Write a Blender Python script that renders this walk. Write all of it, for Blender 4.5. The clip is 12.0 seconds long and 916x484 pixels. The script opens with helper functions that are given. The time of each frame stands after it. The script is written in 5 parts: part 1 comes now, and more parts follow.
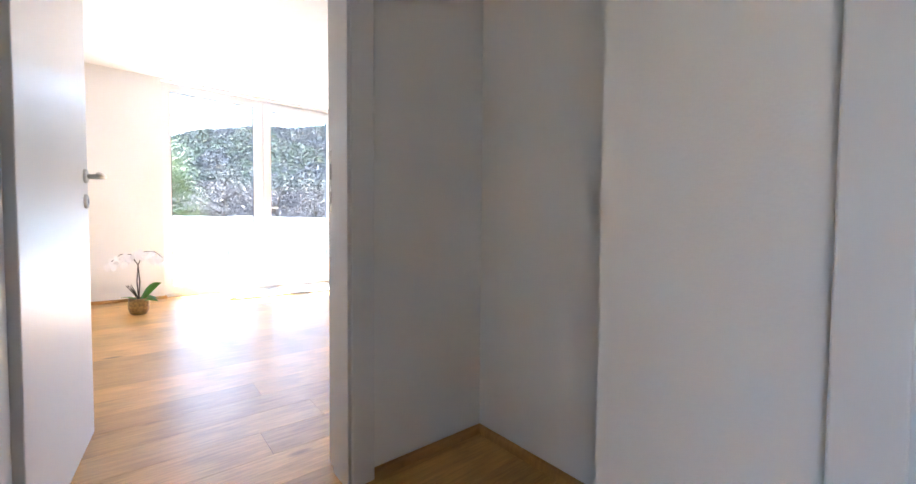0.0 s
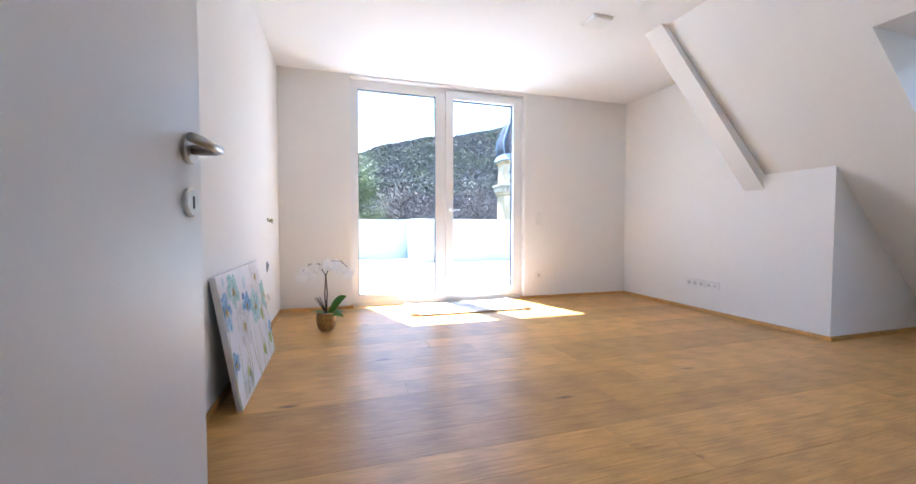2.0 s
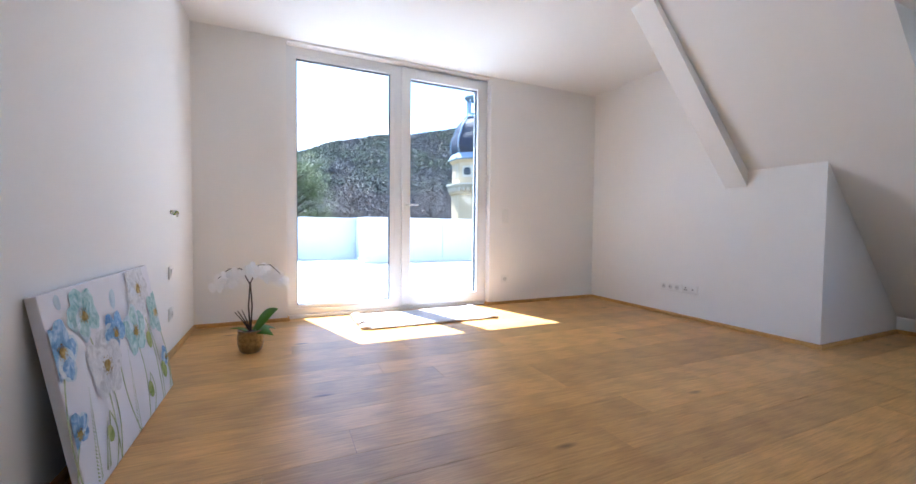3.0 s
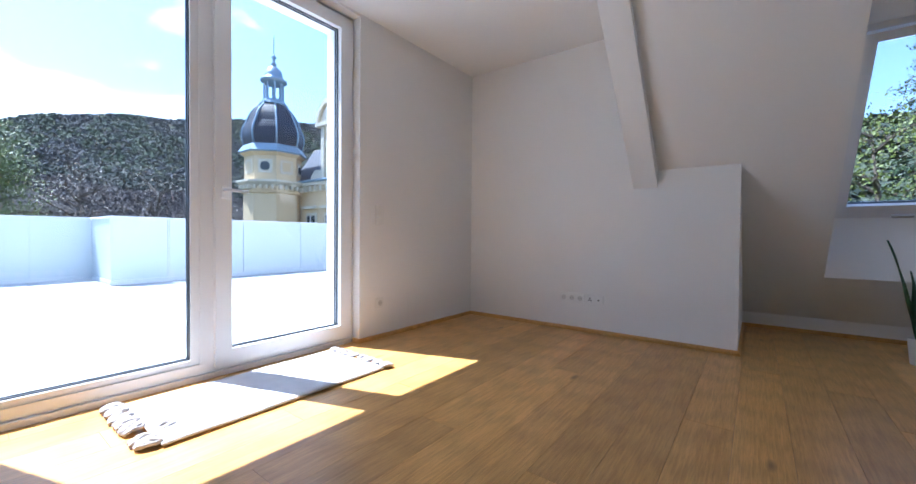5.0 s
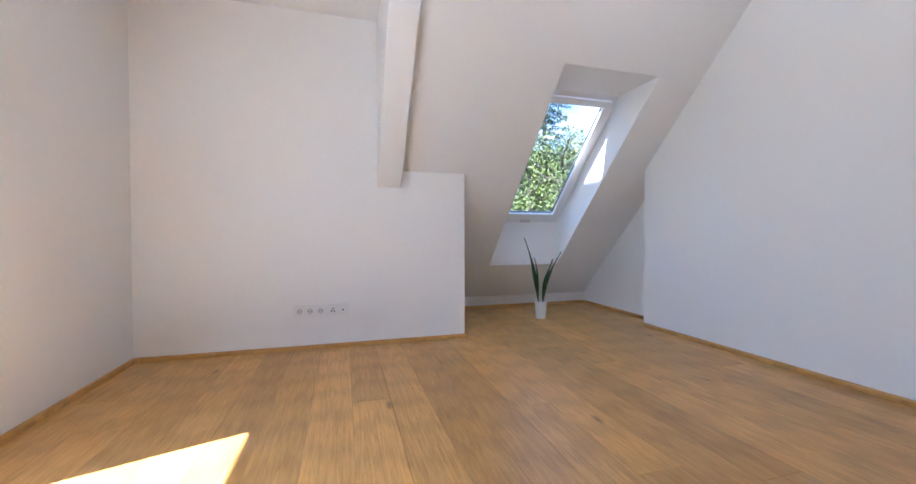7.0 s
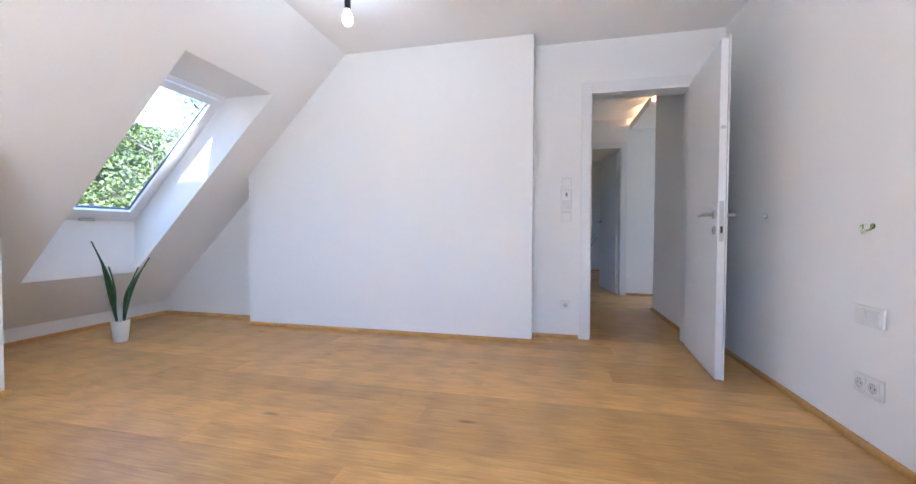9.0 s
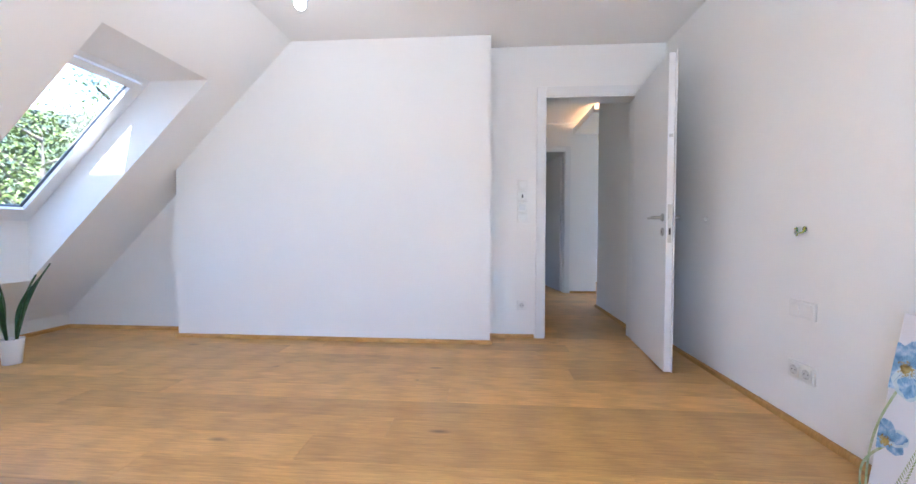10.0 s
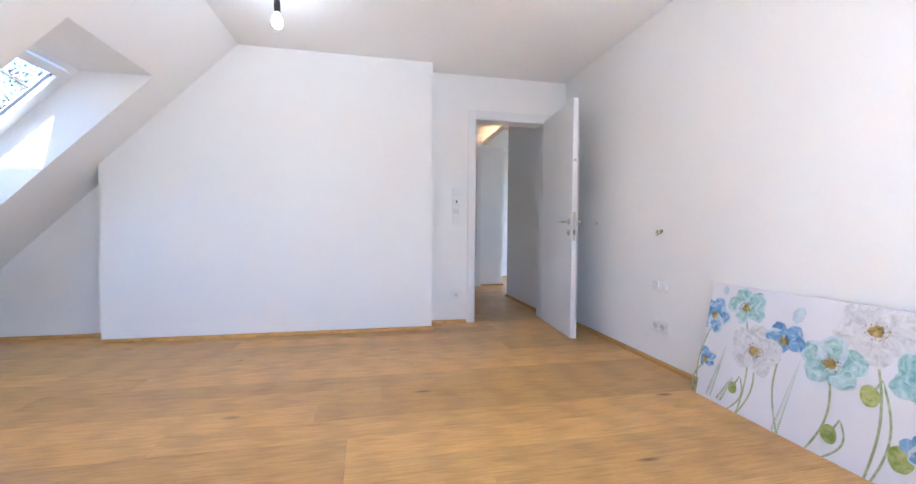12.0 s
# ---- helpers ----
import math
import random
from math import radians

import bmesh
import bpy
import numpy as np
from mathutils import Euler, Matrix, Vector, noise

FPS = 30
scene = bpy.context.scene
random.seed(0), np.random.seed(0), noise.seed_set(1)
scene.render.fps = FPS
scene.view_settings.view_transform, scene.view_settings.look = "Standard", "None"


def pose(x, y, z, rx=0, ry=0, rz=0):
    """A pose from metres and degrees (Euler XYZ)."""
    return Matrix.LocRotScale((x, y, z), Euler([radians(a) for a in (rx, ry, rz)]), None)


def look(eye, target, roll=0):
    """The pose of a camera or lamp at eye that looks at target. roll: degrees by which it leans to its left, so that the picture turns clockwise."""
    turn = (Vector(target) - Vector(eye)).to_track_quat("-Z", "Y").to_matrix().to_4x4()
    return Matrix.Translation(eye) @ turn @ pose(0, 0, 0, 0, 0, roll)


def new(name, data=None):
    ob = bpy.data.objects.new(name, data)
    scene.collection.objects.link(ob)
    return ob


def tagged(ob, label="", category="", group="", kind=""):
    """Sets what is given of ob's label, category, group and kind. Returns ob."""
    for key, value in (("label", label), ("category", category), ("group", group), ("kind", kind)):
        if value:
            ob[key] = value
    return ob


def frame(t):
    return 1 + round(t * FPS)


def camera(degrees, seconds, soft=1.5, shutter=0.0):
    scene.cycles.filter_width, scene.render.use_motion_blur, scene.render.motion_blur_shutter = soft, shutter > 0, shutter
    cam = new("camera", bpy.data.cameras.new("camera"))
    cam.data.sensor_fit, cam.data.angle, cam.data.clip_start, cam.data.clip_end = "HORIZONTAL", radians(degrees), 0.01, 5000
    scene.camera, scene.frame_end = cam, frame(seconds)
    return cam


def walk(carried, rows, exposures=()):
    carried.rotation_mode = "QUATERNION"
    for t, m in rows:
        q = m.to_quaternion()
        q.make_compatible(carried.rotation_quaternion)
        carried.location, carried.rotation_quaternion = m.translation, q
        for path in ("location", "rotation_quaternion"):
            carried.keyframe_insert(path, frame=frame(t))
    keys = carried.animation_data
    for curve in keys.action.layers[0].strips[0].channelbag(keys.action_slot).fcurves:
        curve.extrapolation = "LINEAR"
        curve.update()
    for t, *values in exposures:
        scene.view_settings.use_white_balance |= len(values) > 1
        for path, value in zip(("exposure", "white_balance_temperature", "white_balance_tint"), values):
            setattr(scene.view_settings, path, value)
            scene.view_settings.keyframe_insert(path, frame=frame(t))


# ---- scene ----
cam = camera(98.8, 12.0)
PATH = [
    (0, (0.452, -1.284, 0.81), (1.720, 0.262, 0.737), 0.4),
    (0.5, (0.470, -0.945, 0.825), (1.354, 0.846, 0.743), 0.6),
    (1, (0.495, -0.617, 0.837), (1.087, 1.291, 0.755), 0.8),
    (1.5, (0.537, -0.360, 0.848), (1.098, 1.558, 0.768), 0.4),
    (2, (0.563, -0.100, 0.854), (1.146, 1.813, 0.778), 0.1),
    (2.5, (0.600, 0.165, 0.842), (1.306, 2.033, 0.768), 0.3),
    (4.5, (0.815, 1.389, 0.814), (2.100, 2.920, 0.771), 0.3),
    (5, (0.805, 1.800, 0.811), (2.398, 3.010, 0.775), 0.5),
    (5.5, (0.835, 2.150, 0.810), (2.650, 2.992, 0.778), 0.4),
    (6, (0.913, 2.459, 0.807), (2.876, 2.844, 0.787), 0.2),
    (6.5, (0.979, 2.664, 0.81), (2.979, 2.627, 0.784), 0.0),
    (8.3, (1.333, 3.247, 0.868), (2.314, 1.500, 0.824), 0.0),
    (8.5, (1.304, 3.318, 0.875), (2.115, 1.490, 0.828), 0.1),
    (9, (1.279, 3.367, 0.885), (1.731, 1.420, 0.831), 0.2),
    (9.5, (1.329, 3.309, 0.884), (1.573, 1.325, 0.828), 0.2),
    (10, (1.438, 3.325, 0.897), (1.584, 1.331, 0.842), 0.2),
    (10.5, (1.547, 3.411, 0.883), (1.58, 1.412, 0.827), 0.2),
    (11, (1.649, 3.485, 0.889), (1.587, 1.487, 0.835), 0.3),
    (11.5, (1.833, 3.659, 0.909), (1.603, 1.673, 0.846), 0.3),
    (12, (1.895, 3.781, 0.904), (1.495, 1.822, 0.848), 0.4),
]
EXPOSURES = [(t, e, k, 12) for t, e, k in ((0, 4.15, 5700), (1, 3.95, 5550), (2, 3.2, 5350), (2.5, 3.0, 5300), (4.5, 2.25, 5200), (5.5, 2.15, 5200), (6.5, 2.7, 5350), (8.5, 3.5, 5200), (10, 3.65, 5250), (11, 3.7, 5250), (12, 3.65, 5250))]
walk(cam, [(t, look(eye, target, roll)) for t, eye, target, roll in PATH], EXPOSURES)

# ---- world, sun and exposure ----
SUN_WAY = Vector((-0.35, 1.0, 1.75)).normalized()
world = bpy.data.worlds.new("sky")
scene.world = world
world.use_nodes = True
wt = world.node_tree
sky = wt.nodes.new("ShaderNodeTexSky")
sky.sky_type = "NISHITA"
sky.sun_disc = False
sky.sun_elevation = math.asin(SUN_WAY.z)
sky.sun_rotation = math.atan2(SUN_WAY.x, SUN_WAY.y)
sky.altitude = 300
sky.dust_density = 1.1
wt.nodes["Background"].inputs["Strength"].default_value = 0.125
# thin fair-weather clouds
wco = wt.nodes.new("ShaderNodeTexCoord")
wmap = wt.nodes.new("ShaderNodeMapping")
wmap.inputs["Scale"].default_value = (2.2, 2.2, 5.0)
wnoise = wt.nodes.new("ShaderNodeTexNoise")
wnoise.inputs["Scale"].default_value = 2.0
wnoise.inputs["Detail"].default_value = 7
wramp = wt.nodes.new("ShaderNodeMapRange")
wramp.inputs[1].default_value, wramp.inputs[2].default_value = 0.56, 0.70
wmix = wt.nodes.new("ShaderNodeMix")
wmix.data_type = "RGBA"
wmix.inputs["B"].default_value = (7.0, 7.2, 7.5, 1)
wt.links.new(wco.outputs["Generated"], wmap.inputs["Vector"])
wt.links.new(wmap.outputs[0], wnoise.inputs["Vector"])
wt.links.new(wnoise.outputs["Fac"], wramp.inputs[0])
wt.links.new(wramp.outputs[0], wmix.inputs["Factor"])
wt.links.new(sky.outputs[0], wmix.inputs["A"])
wt.links.new(wmix.outputs["Result"], wt.nodes["Background"].inputs["Color"])
sun = new("sun", bpy.data.lights.new("sun", "SUN"))
sun.data.energy = 4.0
sun.data.angle = radians(0.5)
sun.data.color = (1.0, 0.95, 0.87)
sun.matrix_world = look((0, 0, 30), Vector((0, 0, 30)) - SUN_WAY)

# ---- materials ----


def material(name, color, rough=0.6, metal=0.0, noise_scale=8.0, vary=0.06, bump=0.0, bump_scale=60.0, rand=0.0, spec=0.5):
    """A painted or plain surface with a wide and a fine variation of tone, and a fine relief."""
    m = bpy.data.materials.new(name)
    m.use_nodes = True
    nt = m.node_tree
    b = nt.nodes["Principled BSDF"]
    b.inputs["Roughness"].default_value = rough
    b.inputs["Metallic"].default_value = metal
    b.inputs["Specular IOR Level"].default_value = spec
    co = nt.nodes.new("ShaderNodeTexCoord")
    n1 = nt.nodes.new("ShaderNodeTexNoise")
    n1.inputs["Scale"].default_value = noise_scale
    n1.inputs["Detail"].default_value = 6
    nt.links.new(co.outputs["Object"], n1.inputs["Vector"])
    ramp = nt.nodes.new("ShaderNodeMapRange")
    ramp.inputs[1].default_value, ramp.inputs[2].default_value = 0.25, 0.75
    ramp.inputs[3].default_value, ramp.inputs[4].default_value = 1 - vary, 1 + vary
    nt.links.new(n1.outputs["Fac"], ramp.inputs[0])
    hsv = nt.nodes.new("ShaderNodeHueSaturation")
    hsv.inputs["Color"].default_value = (*color, 1)
    out = ramp.outputs[0]
    if rand:
        info = nt.nodes.new("ShaderNodeObjectInfo")
        r2 = nt.nodes.new("ShaderNodeMapRange")
        r2.inputs[3].default_value, r2.inputs[4].default_value = 1 - rand, 1 + rand
        nt.links.new(info.outputs["Random"], r2.inputs[0])
        mul = nt.nodes.new("ShaderNodeMath")
        mul.operation = "MULTIPLY"
        nt.links.new(out, mul.inputs[0])
        nt.links.new(r2.outputs[0], mul.inputs[1])
        out = mul.outputs[0]
    nt.links.new(out, hsv.inputs["Value"])
    nt.links.new(hsv.outputs[0], b.inputs["Base Color"])
    if bump:
        n2 = nt.nodes.new("ShaderNodeTexNoise")
        n2.inputs["Scale"].default_value = bump_scale
        n2.inputs["Detail"].default_value = 4
        nt.links.new(co.outputs["Object"], n2.inputs["Vector"])
        bp = nt.nodes.new("ShaderNodeBump")
        bp.inputs["Strength"].default_value = bump
        bp.inputs["Distance"].default_value = 0.002
        nt.links.new(n2.outputs["Fac"], bp.inputs["Height"])
        nt.links.new(bp.outputs[0], b.inputs["Normal"])
    return m


def oak(name, light, dark, rough=0.42, axis=0, knot=0.22):
    """Oiled oak: long grain along one axis, dark pores and knots, tone varied from board to board."""
    m = bpy.data.materials.new(name)
    m.use_nodes = True
    nt = m.node_tree
    b = nt.nodes["Principled BSDF"]
    co = nt.nodes.new("ShaderNodeTexCoord")
    info = nt.nodes.new("ShaderNodeObjectInfo")
    shift = nt.nodes.new("ShaderNodeVectorMath")
    shift.operation = "MULTIPLY_ADD"
    nt.links.new(info.outputs["Random"], shift.inputs[0])
    shift.inputs[1].default_value = (37.0, 91.0, 13.0)
    nt.links.new(co.outputs["Object"], shift.inputs[2])

    def grain(sx, sy, scale, detail, dist):
        mp = nt.nodes.new("ShaderNodeMapping")
        mp.inputs["Scale"].default_value = (sx, sy, 1) if axis == 0 else (sy, sx, 1)
        nt.links.new(shift.outputs[0], mp.inputs["Vector"])
        n = nt.nodes.new("ShaderNodeTexNoise")
        n.inputs["Scale"].default_value = scale
        n.inputs["Detail"].default_value = detail
        n.inputs["Distortion"].default_value = dist
        nt.links.new(mp.outputs[0], n.inputs["Vector"])
        return n.outputs["Fac"]

    broad = grain(0.5, 4.0, 1.6, 3, 1.2)
    fine = grain(1.0, 22.0, 5.0, 6, 0.4)
    pore = grain(2.0, 60.0, 9.0, 3, 0.1)
    ramp = nt.nodes.new("ShaderNodeValToRGB")
    ramp.color_ramp.elements[0].position, ramp.color_ramp.elements[1].position = 0.32, 0.66
    ramp.color_ramp.elements[0].color, ramp.color_ramp.elements[1].color = (*dark, 1), (*light, 1)
    add = nt.nodes.new("ShaderNodeMath")
    add.operation = "MULTIPLY_ADD"
    add.inputs[1].default_value = 0.3
    half = nt.nodes.new("ShaderNodeMath")
    half.operation = "MULTIPLY"
    half.inputs[1].default_value = 0.7
    nt.links.new(fine, half.inputs[0])
    nt.links.new(broad, add.inputs[0])
    nt.links.new(half.outputs[0], add.inputs[2])
    nt.links.new(add.outputs[0], ramp.inputs[0])
    # knots
    mpk = nt.nodes.new("ShaderNodeMapping")
    mpk.inputs["Scale"].default_value = (1.5, 4.5, 0.0) if axis == 0 else (4.5, 1.5, 0.0)
    nt.links.new(shift.outputs[0], mpk.inputs["Vector"])
    vor = nt.nodes.new("ShaderNodeTexVoronoi")
    vor.inputs["Scale"].default_value = 1.0
    nt.links.new(mpk.outputs[0], vor.inputs["Vector"])
    kr = nt.nodes.new("ShaderNodeMapRange")
    kr.inputs[1].default_value, kr.inputs[2].default_value = 0.015, 0.095
    kr.inputs[3].default_value, kr.inputs[4].default_value = knot, 1.0
    nt.links.new(vor.outputs["Distance"], kr.inputs[0])
    pr = nt.nodes.new("ShaderNodeMapRange")
    pr.inputs[1].default_value, pr.inputs[2].default_value = 0.32, 0.5
    pr.inputs[3].default_value, pr.inputs[4].default_value = 0.8, 1.0
    nt.links.new(pore, pr.inputs[0])
    tone = nt.nodes.new("ShaderNodeMapRange")
    tone.inputs[3].default_value, tone.inputs[4].default_value = 0.82, 1.12
    nt.links.new(info.outputs["Random"], tone.inputs[0])
    m1 = nt.nodes.new("ShaderNodeMath")
    m1.operation = "MULTIPLY"
    nt.links.new(kr.outputs[0], m1.inputs[0])
    nt.links.new(pr.outputs[0], m1.inputs[1])
    m2 = nt.nodes.new("ShaderNodeMath")
    m2.operation = "MULTIPLY"
    # flame figure: stretched, wandering rings
    mpw = nt.nodes.new("ShaderNodeMapping")
    mpw.inputs["Scale"].default_value = (0.5, 9.0, 0.0) if axis == 0 else (9.0, 0.5, 0.0)
    nt.links.new(shift.outputs[0], mpw.inputs["Vector"])
    wav = nt.nodes.new("ShaderNodeTexWave")
    wav.inputs["Scale"].default_value = 2.2
    wav.inputs["Distortion"].default_value = 4.0
    wav.inputs["Detail"].default_value = 3
    wav.inputs["Detail Scale"].default_value = 0.8
    nt.links.new(mpw.outputs[0], wav.inputs["Vector"])
    wr = nt.nodes.new("ShaderNodeMapRange")
    wr.inputs[1].default_value, wr.inputs[2].default_value = 0.0, 0.6
    wr.inputs[3].default_value, wr.inputs[4].default_value = 0.9, 1.02
    nt.links.new(wav.outputs["Fac"], wr.inputs[0])
    m3 = nt.nodes.new("ShaderNodeMath")
    m3.operation = "MULTIPLY"
    nt.links.new(m1.outputs[0], m3.inputs[0])
    nt.links.new(wr.outputs[0], m3.inputs[1])
    nt.links.new(m3.outputs[0], m2.inputs[0])
    nt.links.new(tone.outputs[0], m2.inputs[1])
    hsv = nt.nodes.new("ShaderNodeHueSaturation")
    nt.links.new(ramp.outputs[0], hsv.inputs["Color"])
    nt.links.new(m2.outputs[0], hsv.inputs["Value"])
    nt.links.new(hsv.outputs[0], b.inputs["Base Color"])
    b.inputs["Roughness"].default_value = rough
    bp = nt.nodes.new("ShaderNodeBump")
    bp.inputs["Strength"].default_value = 0.15
    bp.inputs["Distance"].default_value = 0.001
    nt.links.new(fine, bp.inputs["Height"])
    nt.links.new(bp.outputs[0], b.inputs["Normal"])
    return m


def glass(name, tint=(1, 1, 1), gloss=1.0):
    m = bpy.data.materials.new(name)
    m.use_nodes = True
    nt = m.node_tree
    nt.nodes.remove(nt.nodes["Principled BSDF"])
    tr = nt.nodes.new("ShaderNodeBsdfTransparent")
    tr.inputs[0].default_value = (*tint, 1)
    gl = nt.nodes.new("ShaderNodeBsdfGlossy")
    gl.inputs["Roughness"].default_value = 0.0
    fr = nt.nodes.new("ShaderNodeLayerWeight")
    pw = nt.nodes.new("ShaderNodeMath")
    pw.operation = "POWER"
    pw.inputs[1].default_value = 4.0
    nt.links.new(fr.outputs["Facing"], pw.inputs[0])
    mul = nt.nodes.new("ShaderNodeMath")
    mul.operation = "MULTIPLY_ADD"
    mul.inputs[1].default_value = 0.5 * gloss
    mul.inputs[2].default_value = 0.05 * gloss
    nt.links.new(pw.outputs[0], mul.inputs[0])
    mix = nt.nodes.new("ShaderNodeMixShader")
    nt.links.new(mul.outputs[0], mix.inputs[0])
    nt.links.new(tr.outputs[0], mix.inputs[1])
    nt.links.new(gl.outputs[0], mix.inputs[2])
    nt.links.new(mix.outputs[0], nt.nodes["Material Output"].inputs[0])
    return m


def glowing(name, color, strength):
    m = bpy.data.materials.new(name)
    m.use_nodes = True
    b = m.node_tree.nodes["Principled BSDF"]
    b.inputs["Base Color"].default_value = (0.9, 0.9, 0.88, 1)
    b.inputs["Emission Color"].default_value = (*color, 1)
    b.inputs["Emission Strength"].default_value = strength
    return m


def leafy(name, a, b_, rough=0.55):
    """Leaves: tone varied from island to island, a little light through them."""
    m = bpy.data.materials.new(name)
    m.use_nodes = True
    nt = m.node_tree
    b = nt.nodes["Principled BSDF"]
    geo = nt.nodes.new("ShaderNodeNewGeometry")
    ramp = nt.nodes.new("ShaderNodeValToRGB")
    ramp.color_ramp.elements[0].color, ramp.color_ramp.elements[1].color = (*a, 1), (*b_, 1)
    nt.links.new(geo.outputs["Random Per Island"], ramp.inputs[0])
    nt.links.new(ramp.outputs[0], b.inputs["Base Color"])
    b.inputs["Roughness"].default_value = rough
    return m


M_WALL = material("wall_paint", (0.87, 0.862, 0.843), 0.85, noise_scale=1.3, vary=0.015, bump=0.25, bump_scale=140)
M_CEIL = material("ceiling_paint", (0.87, 0.862, 0.845), 0.9, noise_scale=1.1, vary=0.012, bump=0.2, bump_scale=120)
M_LACQ = material("white_lacquer", (0.80, 0.80, 0.80), 0.35, noise_scale=2, vary=0.012, bump=0.05, bump_scale=30)
M_UPVC = material("white_plastic_frame", (0.82, 0.83, 0.84), 0.28, noise_scale=3, vary=0.012)
M_PLAST = material("white_socket_plastic", (0.82, 0.82, 0.80), 0.3, noise_scale=20, vary=0.015)
M_CUP = material("grey_white_socket_cup", (0.64, 0.64, 0.63), 0.4, noise_scale=20, vary=0.02)
M_DARK = material("dark_hole", (0.02, 0.02, 0.02), 0.6)
M_SLOT = material("grey_latch_slot", (0.12, 0.13, 0.13), 0.5)
M_GASK = material("black_rubber_gasket", (0.03, 0.035, 0.045), 0.5)
M_STEEL = material("brushed_steel", (0.55, 0.54, 0.52), 0.3, metal=1.0, noise_scale=90, vary=0.08)
M_OAKF = oak("oak_plank", (0.76, 0.43, 0.13), (0.55, 0.285, 0.075), 0.36)
M_OAKB = oak("oak_baseboard", (0.62, 0.35, 0.10), (0.50, 0.26, 0.07), 0.5, 0, 0.9)
M_GLASS = glass("window_glass", (0.80, 0.825, 0.83))
M_FROST = material("frosted_white_glass_panel", (0.62, 0.68, 0.70), 0.3, noise_scale=1.5, vary=0.03)
M_TERR = material("pale_terrace_slab", (0.62, 0.60, 0.57), 0.8, noise_scale=5, vary=0.07, bump=0.3, bump_scale=90, rand=0.05)
M_PLASTER = material("white_facade_plaster", (0.78, 0.78, 0.76), 0.9, noise_scale=3, vary=0.03, bump=0.5, bump_scale=150)
M_ALU = material("pale_aluminium", (0.7, 0.71, 0.72), 0.4, metal=0.6, noise_scale=30, vary=0.03)

# ---- mesh helpers ----


def part(name, bm, mat, parent=None, label="", smooth=False):
    bmesh.ops.recalc_face_normals(bm, faces=bm.faces)
    me = bpy.data.meshes.new(name)
    bm.to_mesh(me)
    bm.free()
    me.materials.append(mat)
    if smooth:
        for p in me.polygons:
            p.use_smooth = True
    ob = new(name, me)
    if parent:
        ob.parent = parent
    if label:
        ob["label"] = label
    return ob


def hexa(bm, low, high):
    """A solid between four low and four high corners, both in ring order."""
    a = [bm.verts.new(p) for p in low]
    b = [bm.verts.new(p) for p in high]
    bm.faces.new(a[::-1])
    bm.faces.new(b)
    for i in range(4):
        j = (i + 1) % 4
        bm.faces.new((a[i], a[j], b[j], b[i]))


def box(bm, x0, x1, y0, y1, z0, z1):
    hexa(bm, [(x0, y0, z0), (x1, y0, z0), (x1, y1, z0), (x0, y1, z0)], [(x0, y0, z1), (x1, y0, z1), (x1, y1, z1), (x0, y1, z1)])
    return bm


def cube(x0, x1, y0, y1, z0, z1, bevel=0.0, seg=2):
    bm = box(bmesh.new(), x0, x1, y0, y1, z0, z1)
    if bevel:
        bmesh.ops.bevel(bm, geom=bm.edges[:], offset=bevel, segments=seg, profile=0.5, affect="EDGES")
    return bm


def lathe(profile, n=24, caps=True):
    """A turned solid: (radius, height) pairs round the z axis."""
    bm = bmesh.new()
    rings = []
    for r, z in profile:
        rings.append([bm.verts.new((r * math.cos(2 * math.pi * i / n), r * math.sin(2 * math.pi * i / n), z)) for i in range(n)])
    for a, b in zip(rings, rings[1:]):
        for i in range(n):
            bm.faces.new((a[i], a[(i + 1) % n], b[(i + 1) % n], b[i]))
    if caps:
        bm.faces.new(rings[0][::-1])
        bm.faces.new(rings[-1])
    return bm


def tube(points, radii, n=8):
    """A tapered tube along a polyline."""
    bm = bmesh.new()
    add_tube(bm, points, radii, n)
    return bm


def add_tube(bm, points, radii, n=8):
    pts = [Vector(p) for p in points]
    rings = []
    for i, p in enumerate(pts):
        d = (pts[min(i + 1, len(pts) - 1)] - pts[max(i - 1, 0)]).normalized()
        u = d.orthogonal().normalized()
        if rings:
            u = (rings[-1][1] - d * rings[-1][1].dot(d)).normalized()
        v = d.cross(u)
        r = radii[i] if isinstance(radii, (list, tuple)) else radii
        rings.append(([bm.verts.new(p + (u * math.cos(2 * math.pi * k / n) + v * math.sin(2 * math.pi * k / n)) * r) for k in range(n)], u))
    for (a, _), (b, _) in zip(rings, rings[1:]):
        for k in range(n):
            bm.faces.new((a[k], a[(k + 1) % n], b[(k + 1) % n], b[k]))
    bm.faces.new(rings[0][0][::-1])
    bm.faces.new(rings[-1][0])


def moved(bm, m):
    bmesh.ops.transform(bm, matrix=m, verts=bm.verts)
    return bm


def thing(name, label, category, m=None, group="", kind=""):
    ob = new(name)
    ob.empty_display_size = 0.05
    if m is not None:
        ob.matrix_basis = m
    return tagged(ob, label, category, group, kind)


def structure(name, bm, mat, label="", category=""):
    return tagged(part(name, bm, mat), label, category, kind="structure")


